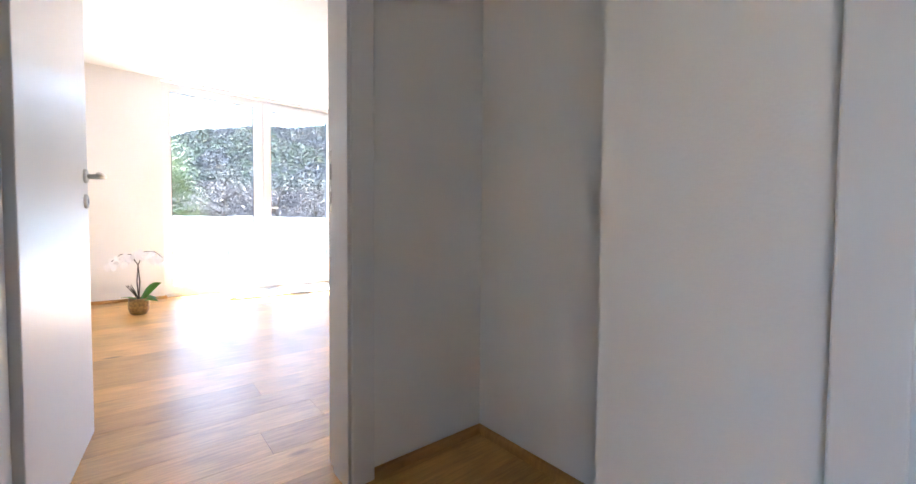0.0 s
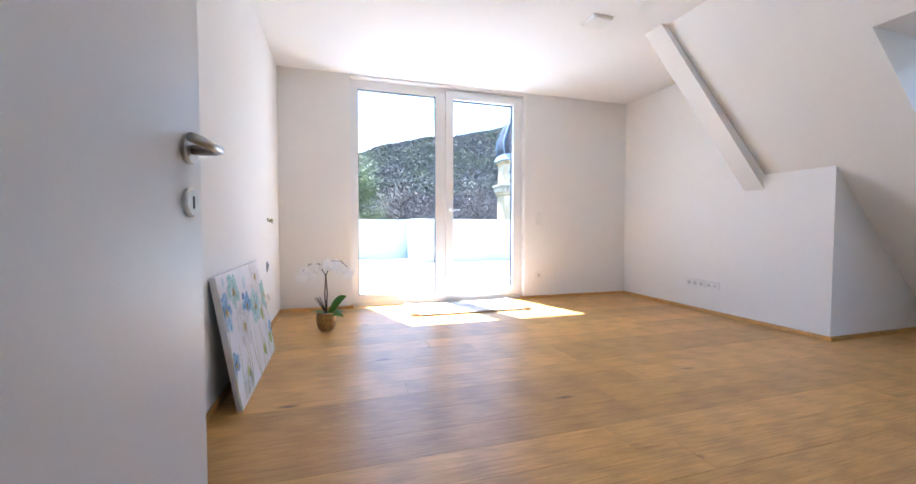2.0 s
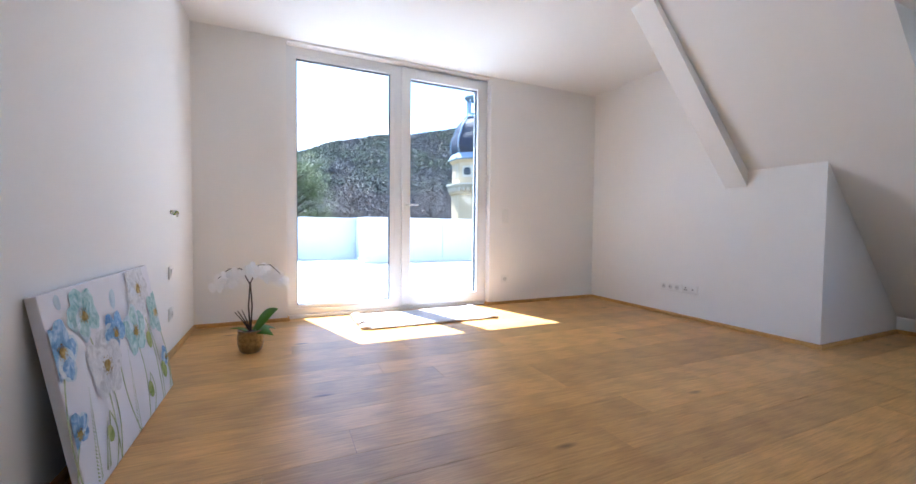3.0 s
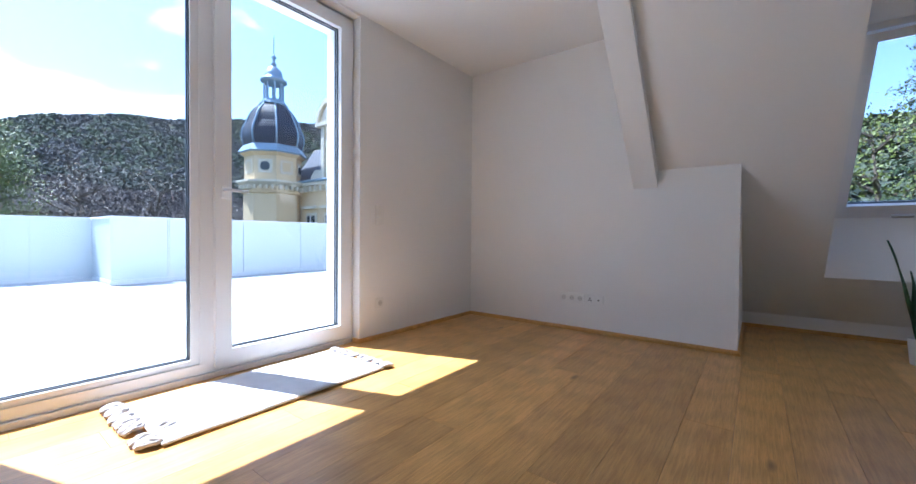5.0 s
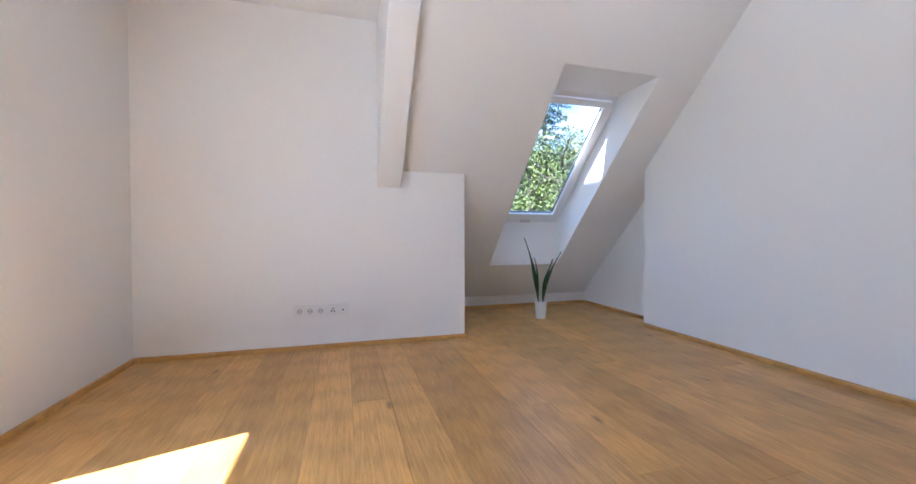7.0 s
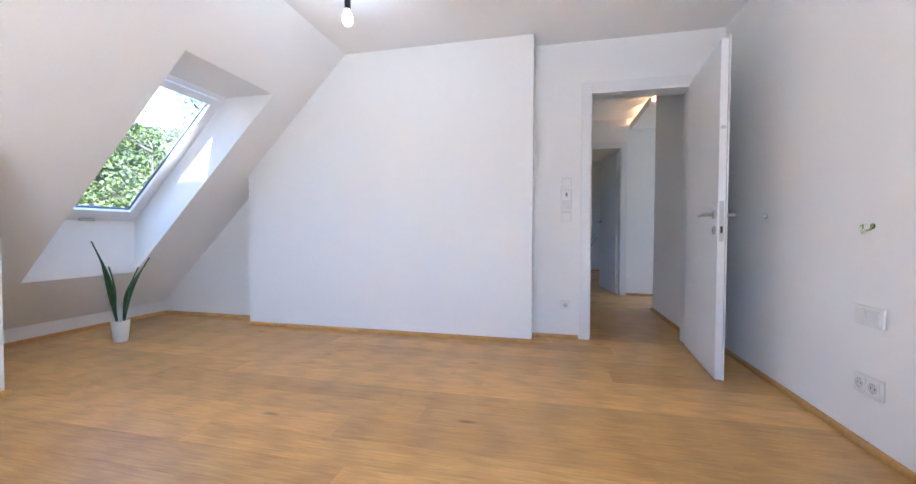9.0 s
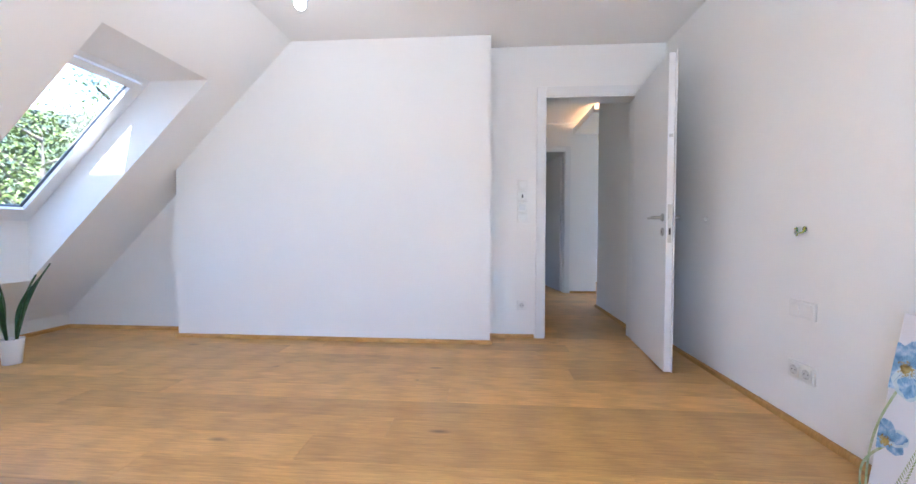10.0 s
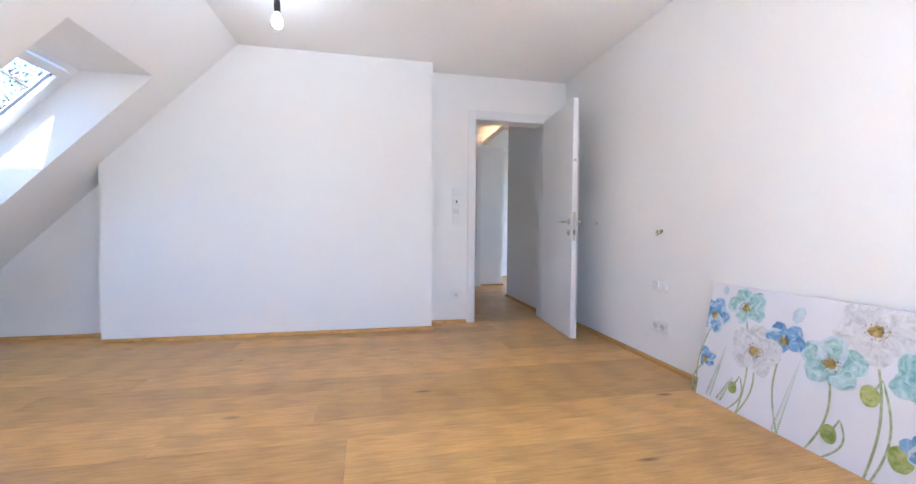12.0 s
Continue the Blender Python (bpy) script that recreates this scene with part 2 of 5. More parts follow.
# ---- plan ----
YT = 4.14            # terrace wall
XA = 4.11            # wall with the socket row
YB = 1.89            # its free edge
ZC = 2.425           # ceiling
XS, KS = 3.022, 1.02  # where the slope leaves the ceiling, and its fall
XK = 5.27            # knee wall
XC0, XC1, YC = 1.41, 4.027, 0.215  # chimney breast
DX0, DX1, DZ = 0.198, 0.965, 2.03  # door opening
WX0, WX1, WZ = 0.69, 2.68, 2.405  # terrace door opening
TH = 0.46            # roof thickness, upright
RY0, RY1, RXB, RZT = 0.595, 1.38, 4.90, 1.985  # skylight reveal


def zs(x):
    return ZC - KS * (x - XS)


# ---- structure: room ----
bm = bmesh.new()
box(bm, -2.3, 5.6, -6.2, 4.55, -0.3, -0.022)
structure("floor", bm, M_OAKB, "screed bed under the oak planks", "floor")

bm = bmesh.new()
box(bm, -0.25, 0, -0.15, 4.55, -0.022, ZC)
structure("wall_west", bm, M_WALL, "smooth white painted plaster wall", "wall")

bm = bmesh.new()
box(bm, 0, WX0, YT, 4.55, -0.022, ZC)
box(bm, WX1, XA, YT, 4.55, -0.022, ZC)
box(bm, WX0, WX1, YT, 4.55, WZ, ZC)
structure("wall_north", bm, M_WALL, "white wall with the wide terrace door opening", "wall")

bm = bmesh.new()
# top raised to 4.78, out of view, to keep sun off the skylight
box(bm, XA, 5.6, 2.565, 4.55, -0.022, 4.78)
hexa(bm, [(XA, YB, -0.022), (XK + 0.3, YB, -0.022), (XK + 0.3, 2.565, -0.022), (XA, 2.565, -0.022)],
     [(XA, YB, zs(XA)), (XK + 0.3, YB, zs(XK + 0.3)), (XK + 0.3, 2.565, zs(XK + 0.3)), (XA, 2.565, zs(XA))])
structure("wall_east", bm, M_WALL, "white wall boxed out under the sloped roof, raised unseen to shade the skylight", "wall")

bm = bmesh.new()
box(bm, XK, 5.6, 0.0, YB, -0.022, zs(XK))
structure("wall_knee", bm, M_WALL, "low white knee wall under the slope", "wall")

bm = bmesh.new()
box(bm, 0, DX0, -0.15, 0, -0.022, ZC)
box(bm, DX1, XS, -0.15, 0, -0.022, ZC)
box(bm, DX0, DX1, -0.15, 0, DZ, ZC)
hexa(bm, [(XS, -0.15, -0.022), (5.6, -0.15, -0.022), (5.6, 0, -0.022), (XS, 0, -0.022)],
     [(XS, -0.15, ZC), (5.6, -0.15, 0.02), (5.6, 0, 0.02), (XS, 0, ZC)])
structure("wall_south", bm, M_WALL, "white wall with the room door", "wall")

bm = bmesh.new()
hexa(bm, [(XC0, 0, -0.022), (XS, 0, -0.022), (XS, YC, -0.022), (XC0, YC, -0.022)], [(XC0, 0, ZC), (XS, 0, ZC), (XS, YC, ZC), (XC0, YC, ZC)])
hexa(bm, [(XS, 0, -0.022), (XC1, 0, -0.022), (XC1, YC, -0.022), (XS, YC, -0.022)], [(XS, 0, ZC), (XC1, 0, zs(XC1)), (XC1, YC, zs(XC1)), (XS, YC, ZC)])
structure("wall_chimney_breast", bm, M_WALL, "white boxed-out chimney breast", "wall")

bm = bmesh.new()
box(bm, -0.25, XS, -0.15, 4.55, ZC, ZC + TH)
box(bm, XS, XA, 2.565, 4.55, ZC, ZC + TH)
# unseen mass added on the roof, only to block sun at the skylight
box(bm, 2.4, XA, 2.565, 4.55, ZC + TH, 4.78)
structure("ceiling", bm, M_CEIL, "flat white plaster ceiling with an added sun block above", "ceiling")

# the slope, with a splayed skylight opening: level head, upright foot
XT0 = XS + (ZC - RZT) / KS
XT1 = XS + (ZC + TH - RZT) / KS
bm = bmesh.new()


def slab(xa0, xa1, xb0, xb1, y0, y1):
    """A piece of the roof: low face xa0..xb0, high face xa1..xb1."""
    hexa(bm, [(xa0, y0, zs(xa0)), (xb0, y0, zs(xb0)), (xb0, y1, zs(xb0)), (xa0, y1, zs(xa0))],
         [(xa1, y0, zs(xa1) + TH), (xb1, y0, zs(xb1) + TH), (xb1, y1, zs(xb1) + TH), (xa1, y1, zs(xa1) + TH)])


slab(XS, XS, 5.6, 5.6, -0.15, RY0)
slab(XS, XS, 5.6, 5.6, RY1, 2.55)
slab(XS, XS, XT0, XT1, RY0, RY1)
slab(RXB, RXB, 5.6, 5.6, RY0, RY1)
structure("ceiling_slope", bm, M_CEIL, "white sloped attic ceiling with a skylight reveal", "ceiling")

bm = bmesh.new()
hexa(bm, [(XS, 2.45, ZC + 0.01), (XS + 0.02, 2.45, ZC + 0.01), (XS + 0.02, 2.572, ZC + 0.01), (XS, 2.572, ZC + 0.01)],
     [(XS, 2.45, ZC + 0.02), (XA + 0.2, 2.45, ZC + 0.02), (XA + 0.2, 2.572, ZC + 0.02), (XS, 2.572, ZC + 0.02)])
hexa(bm, [(XS, 2.45, ZC), (XA + 0.1, 2.45, zs(XA + 0.1)), (XA + 0.1, 2.572, zs(XA + 0.1)), (XS, 2.572, ZC)],
     [(XS, 2.45, ZC + 0.01), (XA + 0.1, 2.45, ZC + 0.01), (XA + 0.1, 2.572, ZC + 0.01), (XS, 2.572, ZC + 0.01)])
structure("wall_cheek", bm, M_WALL, "white dormer cheek above the boxed rafter", "wall")

# boxed rafter, a little steeper than the slope
bm = bmesh.new()
hexa(bm, [(2.97, 2.405, ZC), (XA, 2.405, 1.185), (XA, 2.578, 1.185), (2.97, 2.578, ZC)],
     [(3.1, 2.405, ZC + 0.005), (XA, 2.405, 1.45), (XA, 2.578, 1.45), (3.1, 2.578, ZC + 0.005)])
structure("trim_rafter", bm, M_WALL, "white boxed rafter running down the slope", "beam")

# ---- baseboards: oak strips with a rounded top ----


def skirting(pts, name="baseboard"):
    """A strip 30 mm high and 18 mm deep along the floor line; the room lies to the left of the way."""
    bm = bmesh.new()
    prof = [(0, 0), (0.018, 0), (0.018, 0.02), (0.014, 0.027), (0.006, 0.03), (0, 0.03)]
    p = [Vector((x, y, 0)) for x, y in pts]
    rings = []
    for i, q in enumerate(p):
        d0 = (q - p[i - 1]).normalized() if i else (p[1] - q).normalized()
        d1 = (p[i + 1] - q).normalized() if i < len(p) - 1 else d0
        n0, n1 = Vector((-d0.y, d0.x, 0)), Vector((-d1.y, d1.x, 0))
        mit = (n0 + n1) / (1 + n0.dot(n1))
        rings.append([bm.verts.new(q + mit * a + Vector((0, 0, b))) for a, b in prof])
    k = len(prof)
    for a, b in zip(rings, rings[1:]):
        for j in range(k):
            bm.faces.new((a[j], b[j], b[(j + 1) % k], a[(j + 1) % k]))
    bm.faces.new(rings[0])
    bm.faces.new(rings[-1][::-1])
    return structure(name, bm, M_OAKB, "oak skirting strip along the wall foot", "baseboard")


skirting([(WX0, YT + 0.085), (WX0, YT), (0, YT), (0, 0.0)])
skirting([(DX1 + 0.075, 0), (XC0, 0), (XC0, YC), (XC1, YC), (XC1, 0), (XK, 0), (XK, YB), (XA, YB), (XA, YT), (WX1, YT), (WX1, YT + 0.085)])

# ---- terrace door ----


def sash(x0, x1, z0, z1, y0, y1, w, parent, name):
    """A frame of four mitred members."""
    bm = bmesh.new()
    o = [(x0, z0), (x1, z0), (x1, z1), (x0, z1)]
    i = [(x0 + w, z0 + w), (x1 - w, z0 + w), (x1 - w, z1 - w), (x0 + w, z1 - w)]
    for k in range(4):
        j = (k + 1) % 4
        hexa(bm, [(o[k][0], y0, o[k][1]), (o[j][0], y0, o[j][1]), (i[j][0], y0, i[j][1]), (i[k][0], y0, i[k][1])],
             [(o[k][0], y1, o[k][1]), (o[j][0], y1, o[j][1]), (i[j][0], y1, i[j][1]), (i[k][0], y1, i[k][1])])
    bmesh.ops.remove_doubles(bm, verts=bm.verts, dist=1e-5)
    return part(name, bm, M_UPVC, parent)


def gasket(x0, x1, z0, z1, y, parent):
    bm = bmesh.new()
    w = 0.008
    box(bm, x0, x0 + w, y, y + 0.01, z0, z1)
    box(bm, x1 - w, x1, y, y + 0.01, z0, z1)
    box(bm, x0 + w, x1 - w, y, y + 0.01, z0, z0 + w)
    box(bm, x0 + w, x1 - w, y, y + 0.01, z1 - w, z1)
    return part("gasket", bm, M_GASK, parent)


td = thing("window_1", "wide white two-part terrace door with full-height glass", "terrace door", kind="structure")
bm = bmesh.new()
box(bm, WX0, WX0 + 0.055, 4.225, 4.305, 0.03, WZ)
box(bm, WX1 - 0.055, WX1, 4.225, 4.305, 0.03, WZ)
box(bm, WX0 + 0.055, WX1 - 0.055, 4.225, 4.305, WZ - 0.06, WZ)
box(bm, 1.66, 1.735, 4.225, 4.305, 0.03, WZ - 0.06)
box(bm, WX0 + 0.055, 1.66, 4.225, 4.305, 0.03, 0.085)
box(bm, 1.735, WX1 - 0.055, 4.225, 4.305, 0.03, 0.085)
part("window_frame", bm, M_UPVC, td)
part("window_sill", cube(WX0, WX1, 4.205, 4.56, -0.02, 0.03, 0.004), M_UPVC, td, "low white door threshold")
sash(0.727, 1.665, 0.07, 2.36, 4.235, 4.3, 0.045, td, "glazing_bead")
sash(1.728, 2.64, 0.058, 2.375, 4.195, 4.285, 0.085, td, "sash")
for gx0, gx1, gz0, gz1, gy in ((0.77, 1.622, 0.113, 2.317, 4.262), (1.811, 2.557, 0.141, 2.292, 4.245)):
    p = part("pane", cube(gx0, gx1, gy, gy + 0.006, gz0, gz1), M_GLASS, td)
    p.visible_shadow = False
    gasket(gx0, gx1, gz0, gz1, gy - 0.012, td)
    gasket(gx0, gx1, gz0, gz1, gy + 0.014, td)
hd = part("handle", moved(cube(-0.015, 0.015, -0.01, 0, -0.035, 0.035, 0.004), pose(1.77, 4.195, 1.04)), M_UPVC, td, "white lever handle")
part("lever", tube([(1.77, 4.185, 1.05), (1.77, 4.15, 1.05), (1.785, 4.14, 1.05), (1.88, 4.14, 1.048)], [0.01, 0.01, 0.01, 0.008]), M_UPVC, hd, smooth=True)

# ---- room door: lining, casings, open leaf ----
df = thing("door_frame", "white lacquered door lining with flat casings", "door frame", kind="structure")
for sx, ex_, name in ((DX0, DX0 + 0.03, "jamb"), (DX1 - 0.013, DX1, "jamb")):
    part(name, cube(sx, ex_, -0.165, 0.012, 0, DZ, 0.003), M_LACQ, df)
part("head", cube(DX0, DX1, -0.165, 0.012, DZ - 0.03, DZ), M_LACQ, df)
for y0, y1 in ((0.001, 0.016), (-0.168, -0.151)):
    part("casing", cube(DX0 - 0.065, DX0 + 0.012, y0, y1, 0, DZ + 0.06, 0.004), M_LACQ, df)
    part("casing", cube(DX1 - 0.012, DX1 + 0.065, y0, y1, 0, DZ + 0.06, 0.004), M_LACQ, df)
    part("casing", cube(DX0 + 0.012, DX1 - 0.012, y0, y1, DZ - 0.018, DZ + 0.06, 0.004), M_LACQ, df)
part("stop", cube(DX1 - 0.024, DX1 - 0.013, -0.165, -0.045, 0, DZ - 0.03, 0.002), M_LACQ, df)
sp = part("strike_plate", cube(DX1 - 0.0155, DX1 - 0.013, -0.026, -0.006, 0.86, 1.06, 0.001), M_STEEL, df, "steel strike plate with two dark slots")
for z0, z1 in ((0.885, 0.925), (0.965, 1.015)):
    part("slot", cube(DX1 - 0.0165, DX1 - 0.0152, -0.022, -0.011, z0, z1, 0.0004), M_SLOT, sp)

LEAF = pose(DX0 + 0.03, 0.018, 0, 0, 0, 85.0)


def lever_set(parent, y, sgn):
    """Rosette, lever and keyhole rosette on one face; y: the face, sgn: which way it looks."""
    for z, key in ((0.99, False), (0.897, True)):
        r = part("rosette", moved(lathe([(0.026, 0), (0.026, 0.006), (0.023, 0.009)], 28), pose(0.695, y, z, -90 * sgn)), M_STEEL, parent, "round steel rosette")
        if key:
            part("keyhole", cube(0.691, 0.699, y + sgn * 0.0085, y + sgn * 0.0095, z - 0.011, z + 0.011, 0.0002), M_DARK, r)
        else:
            part("lever", tube([(0.695, y + sgn * 0.008, z), (0.695, y + sgn * 0.045, z), (0.685, y + sgn * 0.054, z), (0.66, y + sgn * 0.056, z), (0.575, y + sgn * 0.056, z - 0.002)],
                               [0.0095, 0.0095, 0.0095, 0.009, 0.0075], 14), M_STEEL, r, smooth=True)


dl = thing("door_1", "white lacquered room door standing open against the wall", "door", LEAF, kind="structure")
part("leaf", cube(0, 0.752, -0.02, 0.02, 0.008, 2.012, 0.003), M_LACQ, dl)
part("rebate", cube(-0.004, 0.765, 0.0205, 0.027, 0.008, 2.026, 0.003), M_LACQ, dl)
part("lock_plate", cube(0.7505, 0.7545, -0.012, 0.012, 0.83, 1.07, 0.001), M_STEEL, dl, "steel lock face plate")
part("latch", cube(0.753, 0.763, -0.006, 0.006, 0.98, 1.01, 0.002), M_STEEL, dl)
part("bolt_slot", cube(0.7535, 0.7555, -0.006, 0.006, 0.88, 0.92, 0.0005), M_DARK, dl)
part("catch", cube(0.7505, 0.7555, -0.012, 0.012, 1.49, 1.51, 0.001), M_STEEL, dl)
lever_set(dl, -0.02, -1)
lever_set(dl, 0.027, 1)
for z in (0.25, 1.75):
    part("hinge", moved(lathe([(0.008, -0.045), (0.008, 0.045)], 12), pose(-0.006, 0.03, z)), M_STEEL, dl, smooth=True)

# ---- skylight ----
SW = thing("window_2", "white roof window in the sloped ceiling with a latch bar", "roof window", kind="structure")
ex = Vector((XT1 - RXB, 0, RZT - (zs(RXB) + TH)))
L = ex.length
ex.normalize()
ez = Vector((1, 0, 0)) - ex * ex.x
ez.normalize()
# local frame: u up the roof, v across, w outwards
SKY = Matrix(((ex.x, 0, ez.x, RXB), (0, 1, 0, RY0), (ex.z, 0, ez.z, zs(RXB) + TH), (0, 0, 0, 1)))
Wd = RY1 - RY0


def skyframe(name, u0, u1, v0, v1, w0, w1, t, mat, tb=None):
    bm = bmesh.new()
    tb = tb or t
    box(bm, u0, u0 + tb, v0, v1, w0, w1)
    box(bm, u1 - t, u1, v0, v1, w0, w1)
    box(bm, u0 + tb, u1 - t, v0, v0 + t, w0, w1)
    box(bm, u0 + tb, u1 - t, v1 - t, v1, w0, w1)
    return part(name, moved(bm, SKY), mat, SW)


skyframe("window_frame", -0.02, L + 0.02, -0.02, Wd + 0.02, -0.005, 0.045, 0.055, M_UPVC)
skyframe("sash", 0.045, L - 0.045, 0.045, Wd - 0.045, -0.018, 0.035, 0.055, M_UPVC, 0.075)
skyframe("gasket", 0.112, L - 0.092, 0.092, Wd - 0.092, 0.008, 0.03, 0.009, M_GASK)
skyframe("flashing", -0.1, L + 0.14, -0.1, Wd + 0.1, 0.03, 0.06, 0.09, M_ALU)
p = part("pane", moved(cube(0.112, L - 0.092, 0.092, Wd - 0.092, 0.02, 0.026), SKY), M_GLASS, SW)
p.visible_shadow = False
lb = part("latch_bar", moved(cube(0.02, 0.04, Wd / 2 - 0.05, Wd / 2 + 0.06, -0.04, -0.02, 0.005), SKY), M_STEEL, SW, "grey latch handle")

# ---- hall ----
HY = -2.5
HC = 2.46
bm = bmesh.new()
box(bm, 1.5, 1.8, -0.81, -0.15, -0.022, HC)
box(bm, 1.25, 1.8, -1.21, -0.81, -0.022, HC)
box(bm, 1.25, 1.8, -1.95, -1.21, 2.03, HC)
box(bm, 1.25, 1.8, HY, -1.95, -0.022, HC)
structure("wall_hall_east", bm, M_WALL, "white hall wall with a step and a closed door", "wall")
bm = bmesh.new()
box(bm, -0.12, 0.13, -1.44, -0.15, -0.022, HC)
structure("wall_hall_west", bm, M_WALL, "white hall wall beside the room door", "wall")
bm = bmesh.new()
box(bm, -0.15, 0.3, HY - 0.12, HY, -0.022, HC)
box(bm, -0.15, -0.03, -3.6, HY - 0.12, -0.022, HC)
box(bm, 1.1, 1.8, HY - 0.12, HY, -0.022, HC)
box(bm, 0.3, 1.1, HY - 0.12, HY, 2.06, HC)
structure("wall_hall_south", bm, M_WALL, "white hall wall with a second doorway", "wall")
bm = bmesh.new()
box(bm, -2.2, -0.12, -1.44, -1.32, -0.022, HC)
box(bm, -2.3, -2.2, -1.5, -1.32, -0.022, HC)
box(bm, -2.3, -2.2, -3.7, -3.3, -0.022, HC)
box(bm, -2.3, -2.2, -3.3, -1.5, -0.022, 0.2)
box(bm, -2.3, -2.2, -3.3, -1.5, 2.26, HC)
box(bm, -2.2, -0.15, -3.7, -3.6, -0.022, HC)
structure("wall_hall_end", bm, M_WALL, "plain white end of the hall", "wall")
bm = bmesh.new()
box(bm, -2.3, 2.4, -6.2, -0.15, HC, HC + 0.3)
structure("ceiling_hall", bm, M_CEIL, "white hall ceiling", "ceiling")
bm = bmesh.new()
box(bm, -2.2, 0.2, HY, -1.44, 2.3, 2.34)
structure("ceiling_hall_soffit", bm, M_CEIL, "lowered white soffit with a light cove", "ceiling")
bm = bmesh.new()
box(bm, -1.0, -0.7, -6.1, -3.7, -0.022, HC)
box(bm, 2.2, 2.4, -6.1, -5.3, -0.022, HC)
box(bm, 2.2, 2.4, -4.3, HY - 0.12, -0.022, HC)
box(bm, 2.2, 2.4, -5.3, -4.3, -0.022, 0.9)
box(bm, 2.2, 2.4, -5.3, -4.3, 2.1, HC)
box(bm, -1.0, 2.4, -6.2, -6.0, -0.022, HC)
box(bm, 1.8, 2.4, -3.0, -0.15, -0.022, HC)
structure("wall_far_room", bm, M_WALL, "plain white walls of the room beyond the hall", "wall")
skirting([(0.13, -0.17), (0.13, -1.44), (-2.2, -1.44)])
skirting([(-2.2, -3.6), (-0.15, -3.6), (-0.15, HY), (0.225, HY)])
skirting([(1.25, -1.19), (1.25, -0.81), (1.5, -0.81), (1.5, -0.15), (1.03, -0.15)])
skirting([(-0.7, -3.7), (-0.7, -6.0), (2.2, -6.0)])



def added_window(name, x, y0, y1, z0, z1):
    """Plain white casement added for daylight, unseen, in a wall that faces along x."""
    w = thing(name, "plain white casement window, unseen, added for daylight", "window", kind="structure")
    t = 0.06
    part("window_frame", cube(x - 0.03, x + 0.03, y0, y0 + t, z0, z1, 0.003), M_UPVC, w)
    part("window_frame", cube(x - 0.03, x + 0.03, y1 - t, y1, z0, z1, 0.003), M_UPVC, w)
    part("window_frame", cube(x - 0.03, x + 0.03, y0 + t, y1 - t, z0, z0 + t, 0.003), M_UPVC, w)
    part("window_frame", cube(x - 0.03, x + 0.03, y0 + t, y1 - t, z1 - t, z1, 0.003), M_UPVC, w)
    p = part("pane", cube(x - 0.003, x + 0.003, y0 + t, y1 - t, z0 + t, z1 - t), M_GLASS, w)
    p.visible_shadow = False


# both stand out of view, added to brighten the hall and far room
added_window("added_window_hall", -2.25, -3.3, -1.5, 0.2, 2.26)
added_window("added_window_far", 2.3, -5.3, -4.3, 0.9, 2.1)

led = thing("cove_light", "warm white light strip hidden above the soffit edge", "cove light")
part("strip", cube(-0.12, -0.1, HY + 0.02, -1.46, 2.342, 2.35), glowing("warm_strip", (1.0, 0.52, 0.22), 6), led)
part("lip", cube(0.18, 0.2, HY, -1.44, 2.34, 2.385), M_CEIL, led)

d2 = thing("door_2", "white lacquered hall door, half open into the next room", "door", pose(0.335, HY - 0.1, 0, 0, 0, -80), kind="structure")
part("leaf", cube(0, 0.74, -0.02, 0.02, 0.008, 2.02, 0.003), M_LACQ, d2)
rs = part("rosette", moved(lathe([(0.026, 0), (0.026, 0.009)], 24), pose(0.68, 0.02, 1.045, -90)), M_STEEL, d2, "steel lever handle")
part("lever", tube([(0.68, 0.02, 1.045), (0.68, 0.07, 1.045), (0.57, 0.072, 1.045)], [0.009, 0.009, 0.007]), M_STEEL, rs, smooth=True)
df2 = thing("door_frame", "white lacquered casing of the second doorway", "door frame", kind="structure")
part("casing", cube(0.235, 0.31, HY, HY + 0.016, 0, 2.13, 0.004), M_LACQ, df2)
part("casing", cube(1.09, 1.165, HY, HY + 0.016, 0, 2.13, 0.004), M_LACQ, df2)
part("casing", cube(0.31, 1.09, HY, HY + 0.016, 2.05, 2.13, 0.004), M_LACQ, df2)
part("jamb", cube(0.3, 0.32, HY - 0.125, HY + 0.002, 0, 2.06), M_LACQ, df2)
part("jamb", cube(1.08, 1.1, HY - 0.125, HY + 0.002, 0, 2.06), M_LACQ, df2)
d3 = thing("door_3", "closed white lacquered hall door with flat casings", "door", kind="structure")
part("leaf", cube(1.262, 1.30, -1.945, -1.215, 0.005, 2.025), M_LACQ, d3)
part("casing", cube(1.228, 1.249, -1.27, -1.19, 0, 2.1, 0.004), M_LACQ, d3)
part("casing", cube(1.228, 1.249, -1.97, -1.89, 0, 2.1, 0.004), M_LACQ, d3)
part("casing", cube(1.228, 1.249, -1.89, -1.27, 2.02, 2.1, 0.004), M_LACQ, d3)

